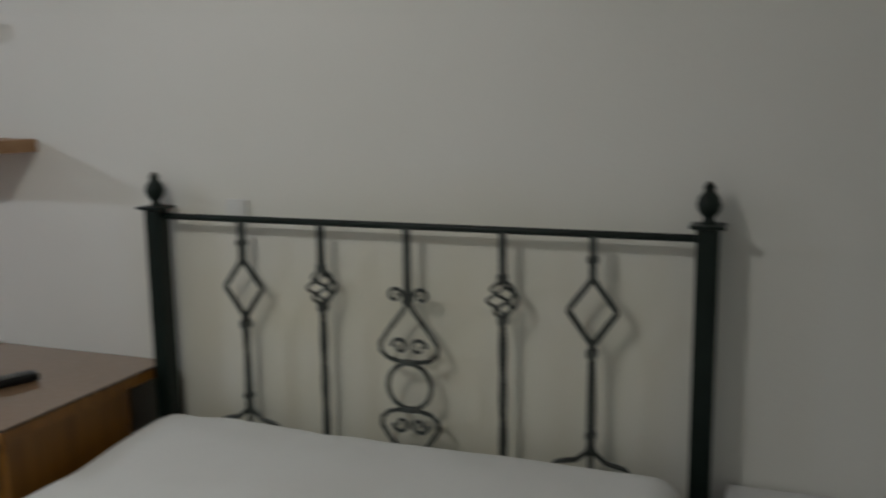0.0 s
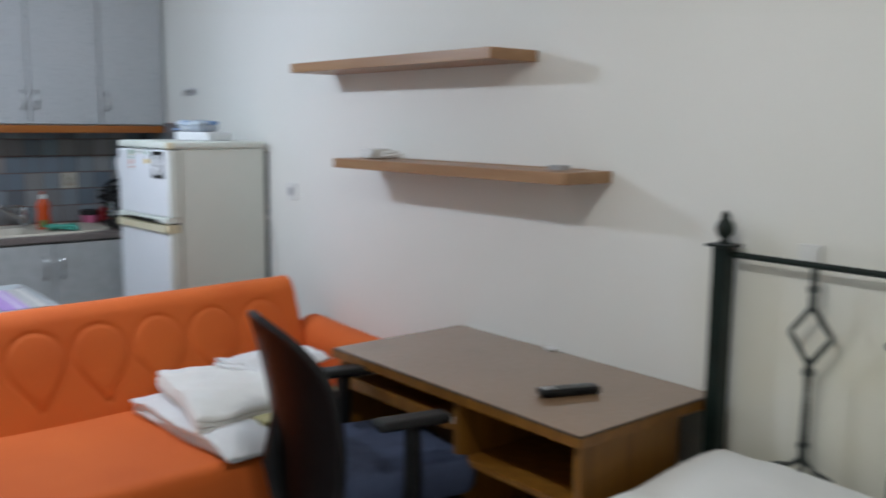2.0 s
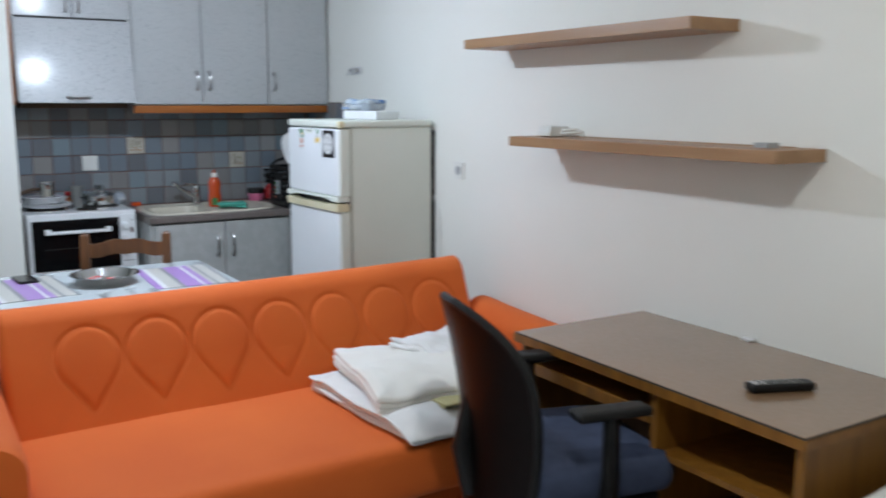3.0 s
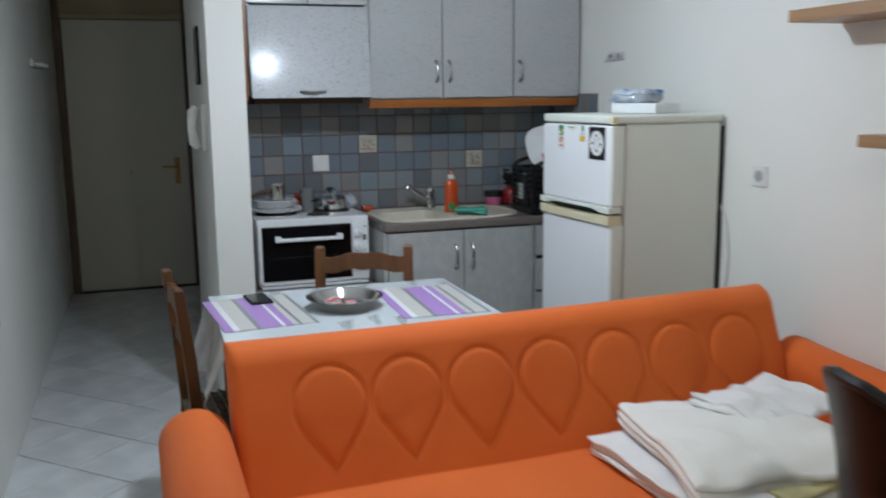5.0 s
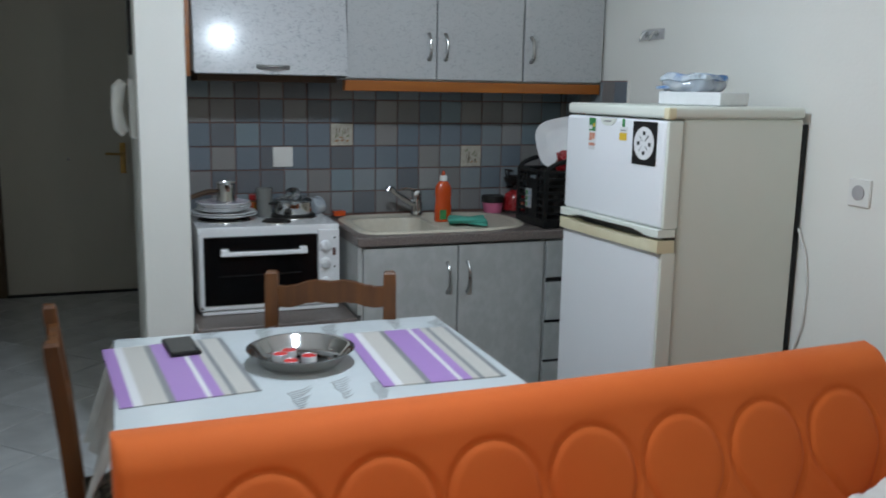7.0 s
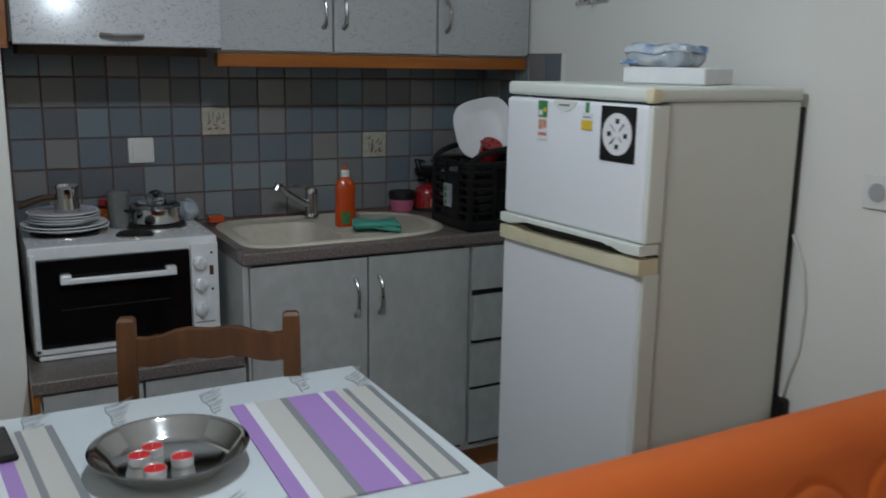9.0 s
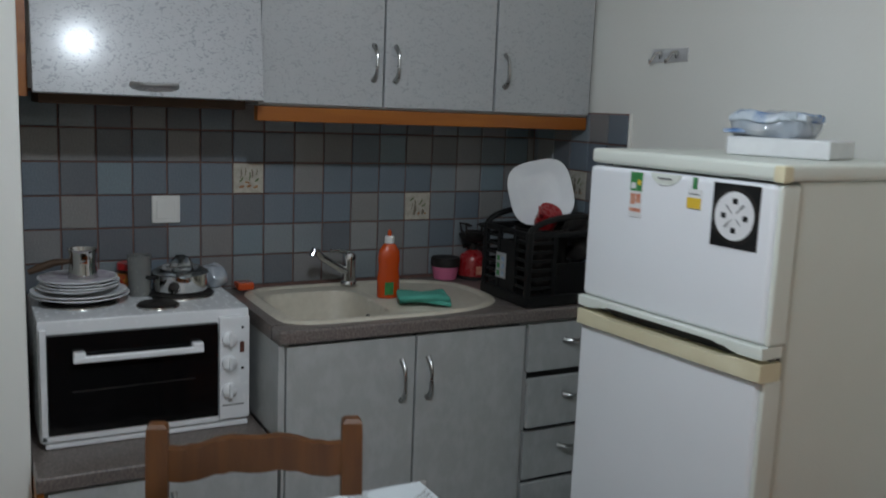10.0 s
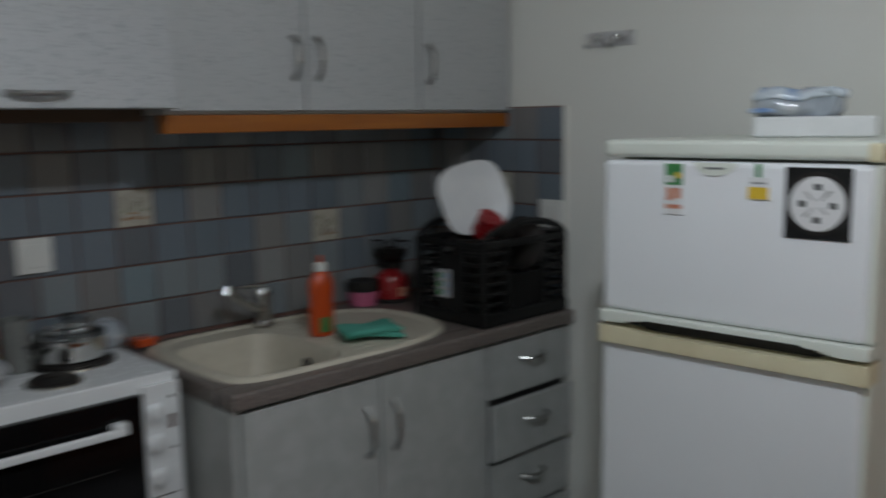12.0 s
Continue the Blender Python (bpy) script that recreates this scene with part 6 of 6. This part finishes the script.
bmesh.ops.transform(bm, matrix=Matrix.Translation((-5.625, 1.075, z + 0.068)) @ Matrix.Rotation(radians(62), 4, "Y") @ Matrix.Rotation(radians(20), 4, "X"), verts=bm.verts)
part("glass_body", bm, "glass", upc)
solid("plastic_bag", soft(-5.80, -5.71, 1.155, 1.235, OZ1 + 0.002, OZ1 + 0.058, 0.028, 26, 26, 12, 0.022, 18, 0.01, 7.0), "film", "crumpled clear plastic bag beside the saucepan", "bag", smooth=20)
solid("red_sponge", box(-5.80, -5.745, 1.262, 1.315, CZ + 0.010, CZ + 0.034, 0.006), "soap", "orange-red sponge at the worktop corner", "sponge")

# ---- upper cabinets ----
UX, UZ, UT = -5.528, 1.478, 2.26
hood = unit("hood_cabinet", "white grained extractor-hood cabinet above the oven", 0.676, 1.256, 1.50, UT, TILED, UX)
door_panel(hood, 0.678, 1.254, UZ + 0.002, 1.914, UX, "laminate", 0.965, 1.517, "y", "hood_flap", 8.66, 0.11)
door_panel(hood, 0.678, 0.966, 1.922, UT, UX, "laminate", 0.935, 2.0)
door_panel(hood, 0.966, 1.254, 1.922, UT, UX, "laminate", 0.997, 2.0)
part("hood_body", box(TILED + 0.02, UX - 0.04, 0.70, 1.235, 1.462, 1.52, 0.004), "desk_dark", hood, "dark underside of the extractor")
part("end_panel", box(TILED, UX + 0.014, 0.652, 0.674, UZ, UT), "pelmet", hood, "honey wood end panel")
upper_a = unit("wall_cabinet", "white grained two-door wall cabinet", 1.258, 2.014, UZ, UT, TILED, UX)
door_panel(upper_a, 1.258, 1.632, UZ + 0.004, UT, UX, "laminate_dim_flecks", 1.598, 1.612)
door_panel(upper_a, 1.632, 2.014, UZ + 0.004, UT, UX, "laminate_dim_flecks", 1.668, 1.612)
upper_b = unit("wall_cabinet", "white grained single-door wall cabinet in the corner", 2.016, 2.392, UZ, UT, TILED, UX)
door_panel(upper_b, 2.016, 2.392, UZ + 0.004, UT, UX, "laminate_dim_flecks", 2.05, 1.612)
solid("light_pelmet", box(UX - 0.022, UX + 0.012, 1.252, 2.388, 1.434, 1.476, 0.004), "pelmet", "honey wood pelmet under the wall cabinets", "pelmet")
solid("cornice", box(UX - 0.05, UX + 0.035, 0.652, 2.40, UT + 0.001, UT + 0.05, 0.008), "pelmet", "honey wood cornice on top of the wall cabinets", "cornice")

# ---- fridge ----
FX0, FX1, FY0, FY1, FH = -4.774, -4.240, 1.850, 2.366, 1.412
fr = thing("fridge_freezer", "old white fridge-freezer with yellowed handle strips", "fridge", (-4.512, 2.1, 0))
part("cabinet", box(FX0 + 0.004, FX1 - 0.004, FY0 + 0.062, FY1, 0.05, FH - 0.034, 0.010, 3), "fridge_side", fr, "cream painted steel cabinet")
part("top_cap", box(FX0, FX1, FY0 + 0.002, FY1, FH - 0.034, FH, 0.010, 3), "fridge_side", fr, "cream plastic top")
part("top_corner", box(FX1 - 0.024, FX1 + 0.002, FY0, FY0 + 0.030, FH - 0.036, FH - 0.003, 0.006, 2), "yellowed", fr, "yellowed corner cover")
fz = part("freezer_door", box(FX0, FX1 - 0.011, FY0, FY0 + 0.055, 1.062, FH - 0.040, 0.012, 3), "fridge", fr)
part("door_side_strip", box(FX1 - 0.012, FX1, FY0 + 0.004, FY0 + 0.058, 1.062, FH - 0.040, 0.008, 3), "fridge_side", fz)


def grip(z_lo, z_hi, dip):
    """A strip with a finger recess over its right half."""
    n, pts = 40, []
    for k in range(n + 1):
        x = FX0 + (FX1 - FX0) * k / n
        f = (x - FX0) / (FX1 - FX0)
        d = dip * min(1, max(0, (f - 0.12) / 0.05)) * min(1, max(0, (0.86 - f) / 0.05))
        pts.append((x, d))
    if dip > 0:
        out = [(x, z_lo + d) for x, d in pts] + [(FX1, z_hi), (FX0, z_hi)]
    else:
        out = [(FX0, z_lo), (FX1, z_lo)] + [(x, z_hi + d) for x, d in pts[::-1]]
    return prism(out, "y", FY0 - 0.012, FY0 + 0.052, 0.004)


part("freezer_grip", grip(1.038, 1.0615, 0.012), "fridge_side", fz, "pale grip under the freezer door")
# dark filler stands in for the shade behind the handle strips
part("gap_seal", box(FX0 + 0.012, FX1 - 0.012, FY0 + 0.03, FY0 + 0.06, 1.0, 1.06), "gap_shade_and_edge", fr, "dark strip painted in for shade between the doors")
fd = part("fridge_door", box(FX0, FX1 - 0.011, FY0, FY0 + 0.055, 0.075, 0.9925, 0.012, 3), "fridge", fr)
part("door_side_strip", box(FX1 - 0.012, FX1, FY0 + 0.004, FY0 + 0.058, 0.075, 0.9925, 0.008, 3), "fridge_side", fd)
part("fridge_grip", grip(0.992, 1.029, -0.007), "yellowed", fd, "yellowed plastic handle strip")
part("kick_plate", box(FX0 + 0.02, FX1 - 0.02, FY0 + 0.05, FY0 + 0.07, 0.015, 0.07), "grey_plastic", fr)
for x in (FX0 + 0.06, FX1 - 0.06):
    for y in (FY0 + 0.1, FY1 - 0.06):
        part("foot", lathe([(0, 0), (0.02, 0), (0.018, 0.05), (0, 0.05)], (x, y, 0), 14), "black", fr)
# black panel doubles as painted shade in the gap to the wall
part("condenser", box(FX0 + 0.03, FX1 - 0.009, FY1, FY1 + 0.024, 0.12, FH - 0.05, 0.004), "black", fr, "black condenser panel doubling as shade in the wall gap")
part("compressor", box(FX0 + 0.05, FX1 - 0.03, FY1, FY1 + 0.022, 0.04, 0.30, 0.010), "black", fr)
part("badge", prism([(-4.531 + 0.042 * math.cos(math.pi * (1 + k / 16)), FH - 0.042 + 0.024 * math.sin(math.pi * (1 + k / 16))) for k in range(17)], "y", FY0 - 0.003, FY0 + 0.004, 0.001), "fridge_side", fz, "pale half-round maker's badge")
part("badge_print", box(-4.550, -4.512, FY0 - 0.0045, FY0 - 0.0028, FH - 0.054, FH - 0.050), "ink_grey", fz)


def magnet(label, x0, x1, z0, z1, mat):
    t = thing("fridge_magnet", label, "magnet", ((x0 + x1) / 2, FY0, z0), group="fridge magnets")
    part("card", box(x0, x1, FY0 - 0.003, FY0 - 0.0002, z0, z1, 0.0008, 1), mat, t)
    return t


m1 = magnet("green and white printed magnet card on the freezer door", -4.633, -4.595, 1.268, 1.368, "paper")
part("print", box(-4.632, -4.596, FY0 - 0.0036, FY0 - 0.0028, 1.326, 1.367), "green_print", m1)
part("print", lathe([(0, 0), (0.008, 0), (0, 0.001)], (-4.605, FY0 - 0.0034, 1.345), 14, m=Matrix.Rotation(radians(90), 4, "X")), "yellow_print", m1)
part("print", box(-4.629, -4.614, FY0 - 0.0044, FY0 - 0.0034, 1.331, 1.344), "paper", m1)
part("print", box(-4.629, -4.614, FY0 - 0.0036, FY0 - 0.0028, 1.296, 1.320), "red_print", m1)
part("print", box(-4.612, -4.599, FY0 - 0.0036, FY0 - 0.0028, 1.300, 1.320), "red_print", m1)
part("print", box(-4.631, -4.597, FY0 - 0.0036, FY0 - 0.0028, 1.280, 1.288), "red_print", m1)
m2 = magnet("small white and yellow magnet with a green tag", -4.465, -4.427, 1.306, 1.346, "paper")
part("print", box(-4.465, -4.428, FY0 - 0.0036, FY0 - 0.0028, 1.306, 1.328), "yellow_print", m2)
part("print", box(-4.460, -4.433, FY0 - 0.0036, FY0 - 0.0028, 1.334, 1.337), "ink_grey", m2)
part("tag", box(-4.452, -4.443, FY0 - 0.004, FY0 - 0.0005, 1.346, 1.370), "green_print", m2)
m3 = magnet("square black magnet printed with a white plate and cutlery", -4.398, -4.284, 1.240, 1.366, "black")
C3 = (-4.341, FY0 - 0.003, 1.303)
RX = Matrix.Rotation(radians(90), 4, "X")
part("outer_ring", lathe([(0.050, 0), (0.056, 0), (0.056, 0.0008), (0.050, 0.0008)], C3, 40, m=RX), "iron", m3)
disc = part("white_disc", lathe([(0, 0), (0.048, 0), (0.048, 0.0010), (0, 0.0010)], C3, 40, m=RX), "paper", m3)
for a, ln in ((45, 0.032), (135, 0.030), (225, 0.032), (-45, 0.024)):
    c, s = math.cos(radians(a)), math.sin(radians(a))
    part("motif", tube([(C3[0] + 0.008 * c, C3[1] - 0.0012, C3[2] + 0.008 * s), (C3[0] + ln * c, C3[1] - 0.0012, C3[2] + ln * s)], [0.0015, 0.004 if a in (45, 225) else 0.002], 6, squash=0.2), "ink_grey", disc)
for dx, dz in ((0.0, 0.030), (0.027, -0.002), (-0.026, 0.0), (0.0, -0.028)):
    part("motif", box(C3[0] + dx - 0.006, C3[0] + dx + 0.006, C3[1] - 0.0018, C3[1] - 0.0008, C3[2] + dz - 0.006, C3[2] + dz + 0.005, 0.0004, 1), "black", disc)

# the fridge stands a little askew
SKEW = Matrix.Translation((-4.233, 1.863, 0)) @ Matrix.Rotation(radians(3.8), 4, "Z") @ Matrix.Translation((4.25, -1.85, 0))
for ob in (fr, m1, m2, m3):
    ob.matrix_basis = SKEW @ Matrix.Translation(ob.location)

foam = solid("foam_box", box(-4.572, -4.345, 2.068, 2.228, FH + 0.0005, FH + 0.042, 0.006, 3), "foam", "white polystyrene box on top of the fridge", "box")
bag = thing("film_pack", "crinkled clear pack with blue print on the foam box", "package", (-4.48, 2.13, FH + 0.043))
part("pack_body", soft(-4.575, -4.405, 2.075, 2.205, FH + 0.043, FH + 0.092, 0.020, 40, 30, 10, 0.016, 20, 0.006, 3.0), "film", bag, smooth=25)
part("print_band", soft(-4.57, -4.42, 2.068, 2.115, FH + 0.078, FH + 0.094, 0.007, 30, 14, 4, 0.016, 20, 0.004, 3.0), "blue_print", bag, "blue printed band")
part("print_band", soft(-4.583, -4.53, 2.066, 2.08, FH + 0.049, FH + 0.058, 0.004, 10, 6, 3, 0.003, 16), "blue_print", bag, "blue printed band")
part("print_band", soft(-4.455, -4.402, 2.07, 2.20, FH + 0.080, FH + 0.096, 0.006, 10, 18, 3, 0.008, 22), "blue_print", bag, "blue printed band")

TURN = Matrix.Translation((-4.458, 2.148, 0)) @ Matrix.Rotation(radians(20), 4, "Z") @ Matrix.Translation((4.458, -2.148, 0))
for ob in (foam, bag):
    ob.matrix_basis = TURN @ Matrix.Translation(ob.location)

cord = thing("power_cord", "white power cord hanging on the wall behind the fridge", "cord", (-4.20, 2.38, 0.5))
part("cord", tube([(-4.262, 2.392, 1.04), (-4.222, 2.394, 0.96), (-4.208, 2.396, 0.86), (-4.214, 2.396, 0.74), (-4.24, 2.394, 0.66), (-4.252, 2.392, 0.60)], 0.0038, 8), "white_plastic", cord)
part("adapter", box(-4.268, -4.228, 2.374, 2.401, 0.46, 0.605, 0.006, 3), "black", cord, "black plug-in adapter")

# hooks on the cream wall
hk = thing("hook_rail", "small metal rail with two double hooks", "hook", (-5.16, NORTH, 1.65))
part("rail", box(-5.226, -5.070, NORTH - 0.005, NORTH, 1.652, 1.692, 0.002), "foil", hk)
for x in (-5.183, -5.113):
    part("hook", tube([(x, NORTH - 0.005, 1.682), (x - 0.008, NORTH - 0.018, 1.678), (x - 0.018, NORTH - 0.028, 1.655), (x - 0.030, NORTH - 0.022, 1.650), (x - 0.036, NORTH - 0.018, 1.660)], 0.0038, 6), "chrome", hk)
    part("hook", tube([(x, NORTH - 0.005, 1.668), (x + 0.010, NORTH - 0.018, 1.664), (x + 0.018, NORTH - 0.026, 1.672), (x + 0.020, NORTH - 0.024, 1.682)], 0.0038, 6), "chrome", hk)
    part("boss", lathe([(0, 0), (0.008, 0), (0.006, 0.006), (0, 0.008)], (x, NORTH - 0.005, 1.676), 12, m=RX), "chrome", hk)

# ---- hall ----
mir = thing("wall_mirror", "tall frameless mirror on the cream wall", "mirror", (-4.845, SOUTH, 0.618))
part("glass_plate", box(-5.045, -4.645, SOUTH + 0.001, SOUTH + 0.010, 0.618, 1.747, 0.001, 1), "mirror", mir)
rail = thing("coat_rail", "short white coat rail on the hall wall", "coat rail", (-7.3, SOUTH, 1.66))
part("board", box(-7.62, -7.05, SOUTH, SOUTH + 0.018, 1.69, 1.735, 0.004), "white_plastic", rail)
for k in range(4):
    x = -7.54 + k * 0.14
    part("peg", tube([(x, SOUTH + 0.018, 1.71), (x, SOUTH + 0.05, 1.70), (x, SOUTH + 0.06, 1.715)], 0.007, 8), "white_plastic", rail)
inter = thing("intercom_handset", "white wall intercom handset on the partition", "intercom", (-5.64, HALL_N, 1.24))
part("base_plate", box(-5.69, -5.59, HALL_N - 0.025, HALL_N, 1.245, 1.465, 0.006), "white_plastic", inter)
part("handset", tube([(-5.64, HALL_N - 0.040, 1.262), (-5.64, HALL_N - 0.058, 1.285), (-5.64, HALL_N - 0.068, 1.355), (-5.64, HALL_N - 0.058, 1.43), (-5.64, HALL_N - 0.040, 1.452)], [0.020, 0.026, 0.020, 0.026, 0.020], 10), "white_plastic", inter)
pic = thing("framed_picture", "dark framed picture on the partition in the hall", "picture", (-5.90, HALL_N, 1.56))
part("picture_frame", box(-6.0, -5.80, HALL_N - 0.014, HALL_N, 1.56, 1.84, 0.003), "iron", pic)
part("picture_sheet", box(-5.985, -5.815, HALL_N - 0.016, HALL_N - 0.0138, 1.575, 1.825), "grey_tin", pic)
solid("wall_plug", box(-4.335, -4.325, SOUTH, SOUTH + 0.006, 0.40, 0.412, 0.002), "grey_plastic", "tiny grey plug in the cream wall", "plug")

# ---- wall tiles, last ----
backing = structure("tile_backing", slabs(bmesh.new(), (TILED - 0.01, TILED - 0.006, HALL_W + 0.001, NORTH - 0.001, 0.57, 1.50), (TILED - 0.006, -5.302, NORTH - 0.004, NORTH - 0.0005, 0.88, 1.494)), "red_grout", "reddish grout bed of the kitchen tiles", "tiles")
solid("tile_edge_trim", box(-5.304, -5.296, NORTH - 0.011, NORTH, 0.894, 1.494, 0.002), "cream_cloth", "thin cream edge trim beside the tiles", "trim", kind="structure")
PITCH, RISE, TILE_Y, GAP, THICK = 0.1002, 0.0985, 0.668, 0.0046, 0.006


def tile_mesh(name, w, h, facing):
    bm = box(-THICK, 0, -w / 2, w / 2, -h / 2, h / 2) if facing == "x" else box(-w / 2, w / 2, 0, THICK, -h / 2, h / 2)
    es = [e for e in bm.edges if all((v.co.x > -1e-6) if facing == "x" else (v.co.y < 1e-6) for v in e.verts)]
    bmesh.ops.bevel(bm, geom=es, offset=0.0018, segments=1, affect="EDGES")
    return mesh_of(name, bm, "glaze", 20)


full = tile_mesh("tile", PITCH - GAP, RISE - GAP, "x")
full_n = tile_mesh("tile", PITCH - GAP, RISE - GAP, "y")
decor_mesh = full.copy()
decor_mesh.materials[0] = M["decor"]
decor_n = full_n.copy()
decor_n.materials[0] = M["decor"]
cut = {}


def put_tile(me, x, y, z, seed):
    ob = new("tile", me)
    ob.parent = backing
    ob.location = Vector((x, y, z)) - backing.location
    rr = random.Random(seed)
    ob.rotation_euler = (rr.uniform(-0.004, 0.004), rr.uniform(-0.004, 0.004), rr.uniform(-0.004, 0.004))
    return ob


def motif(parent, facing, tall):
    """A hand-painted jug with sprigs, fruit and leaves on a decorated tile."""
    def stroke(mat, shapes):
        bm = bmesh.new()
        for sx, sz, ex, ez, r in shapes:
            tube([(sx, -0.0006, sz), ((sx + ex) / 2 + 0.002, -0.0006, (sz + ez) / 2), (ex, -0.0006, ez)], [r * 0.6, r, r * 0.5], 5, bm=bm, squash=0.3)
        for v in bm.verts:
            v.co.y = max(-0.0011, min(0.0, v.co.y))
        if facing == "x":
            bmesh.ops.rotate(bm, verts=bm.verts, cent=(0, 0, 0), matrix=Matrix.Rotation(radians(90), 3, "Z"))
        ob = new("motif", mesh_of("motif", bm, mat))
        ob.parent = parent
        ob.location = (0.0005, 0, 0) if facing == "x" else (0, -0.0005, 0)
    if tall:
        stroke("decor_ink", [(-0.026, 0.0, -0.024, 0.030, 0.0032), (-0.012, 0.008, -0.010, 0.034, 0.0028), (0.012, 0.002, 0.010, 0.030, 0.0036), (0.024, 0.010, 0.027, 0.032, 0.0024)])
        stroke("decor_green", [(-0.030, -0.012, -0.018, 0.004, 0.0040), (0.002, -0.006, 0.004, 0.020, 0.0034), (0.020, -0.010, 0.032, 0.000, 0.0038)])
        stroke("decor_ochre", [(-0.030, -0.028, -0.014, -0.024, 0.0058), (-0.006, -0.026, 0.008, -0.022, 0.0062), (0.016, -0.030, 0.030, -0.024, 0.0052), (-0.012, -0.012, 0.004, -0.014, 0.0042)])
    else:
        stroke("decor_ink", [(-0.014, -0.030, -0.010, 0.004, 0.0085), (-0.010, 0.006, -0.012, 0.022, 0.0050), (-0.026, -0.012, -0.020, 0.012, 0.0026), (0.018, -0.030, 0.020, -0.010, 0.0078)])
        stroke("decor_green", [(0.004, 0.004, 0.018, 0.026, 0.0034), (0.016, -0.002, 0.030, 0.010, 0.0030), (-0.030, 0.020, -0.016, 0.032, 0.0030)])
        stroke("decor_ochre", [(0.000, -0.030, 0.006, -0.020, 0.0046), (0.026, -0.028, 0.032, -0.022, 0.0040)])


for j in range(-1, 6):
    zc = 1.0 + RISE * j + RISE / 2 - 0.0005
    h = RISE - GAP
    if zc + h / 2 > 1.53:
        continue
    for i in range(18):
        y0 = TILE_Y + PITCH * i
        y1 = min(y0 + PITCH, NORTH - 0.006)
        if y1 - y0 < 0.02:
            continue
        w = y1 - y0 - GAP
        me = full if y1 - y0 > PITCH - 1e-4 else cut.setdefault(round(w, 4), tile_mesh("tile", w, h, "x"))
        special = (i == 6 and j == 2) or (i == 12 and j == 1)
        ob = put_tile(decor_mesh if special else me, TILED, (y0 + y1) / 2, zc, i * 31 + j)
        if special:
            motif(ob, "x", i == 6)
    for i in range(6):
        x1 = -5.306 - PITCH * i
        x0 = max(x1 - PITCH, TILED + 0.002)
        if x1 - x0 < 0.02 or zc + h / 2 > 1.497:
            continue
        w = x1 - x0 - GAP
        me = full_n if x1 - x0 > PITCH - 1e-4 else cut.setdefault(("n", round(w, 4)), tile_mesh("tile", w, h, "y"))
        special = i == 2 and j == 2
        ob = put_tile(decor_n if special else me, (x0 + x1) / 2, NORTH - 0.004 - THICK, zc, i * 17 + j + 900)
        if special:
            motif(ob, "y", False)
for j in range(3):
    for i in range(6):
        put_tile(full, TILED, TILE_Y + PITCH * (i + 0.5), 0.9015 - RISE * (j + 0.5) - 0.0005, 4000 + i * 7 + j)
socket("light_switch", TILED + 0.001, 1.063, 1.153, "x", "square white switch plate on the tiles", 0.084)
socket("wall_socket", -5.345, NORTH - 0.010, 1.175, "-y", "plain white socket cover at the tile edge", 0.084, False)

# ---- floor tiles, last ----
T, J = 0.3355, 0.007
flat = {}


def floor_tile(poly):
    bm = bmesh.new()
    inset = 0.0015
    c = sum((Vector(p) for p in poly), Vector((0, 0))) / len(poly)
    low_v = [bm.verts.new((p[0], p[1], -0.006)) for p in poly]
    mid_v = [bm.verts.new((p[0], p[1], -0.0012)) for p in poly]
    top_v = [bm.verts.new((p[0] + (c.x - p[0]) * inset / 0.2, p[1] + (c.y - p[1]) * inset / 0.2, 0.0)) for p in poly]
    n = len(poly)
    for a, b in ((low_v, mid_v), (mid_v, top_v)):
        for k in range(n):
            bm.faces.new([a[k], a[(k + 1) % n], b[(k + 1) % n], b[k]])
    bm.faces.new(top_v)
    return mesh_of("tile", bm, "floor_tile", 10)


def clip(poly, k, lim, keep_less):
    out = []
    for a, b in zip(poly, poly[1:] + poly[:1]):
        ia, ib = (a[k] < lim) == keep_less, (b[k] < lim) == keep_less
        if ia:
            out.append(a)
        if ia != ib:
            f = (lim - a[k]) / (b[k] - a[k])
            out.append((a[0] + (b[0] - a[0]) * f, a[1] + (b[1] - a[1]) * f))
    return out


q = math.sqrt(0.5)
h = (T - J) / 2
for a in range(-30, 30):
    for b in range(-30, 30):
        u, v = -3.745 + T * (a + 0.5), -3.66 + T * (b + 0.5)
        cx, cy = (u + v) * q, (v - u) * q
        poly = [((du + dv) * q + cx, (dv - du) * q + cy) for du, dv in ((-h, -h), (-h, h), (h, h), (h, -h))]
        ys, xs = [p[1] for p in poly], [p[0] for p in poly]
        if max(xs) < WEST or min(xs) > EAST or max(ys) < SOUTH or min(ys) > NORTH or (max(xs) < -5.9 and min(ys) > HALL_W):
            continue
        whole = min(xs) > WEST and max(xs) < EAST and min(ys) > SOUTH and max(ys) < NORTH
        if whole:
            if "t" not in flat:
                flat["t"] = floor_tile([(p[0] - cx, p[1] - cy) for p in poly])
            ob = new("tile", flat["t"])
        else:
            for k, lim, less in ((0, WEST, False), (0, EAST, True), (1, SOUTH, False), (1, NORTH, True)):
                poly = clip(poly, k, lim, less)
                if len(poly) < 3:
                    break
            if len(poly) < 3:
                continue
            ob = new("tile", floor_tile([(p[0] - cx, p[1] - cy) for p in poly]))
        ob.parent = floor
        ob.location = Vector((cx, cy, 0)) - floor.location
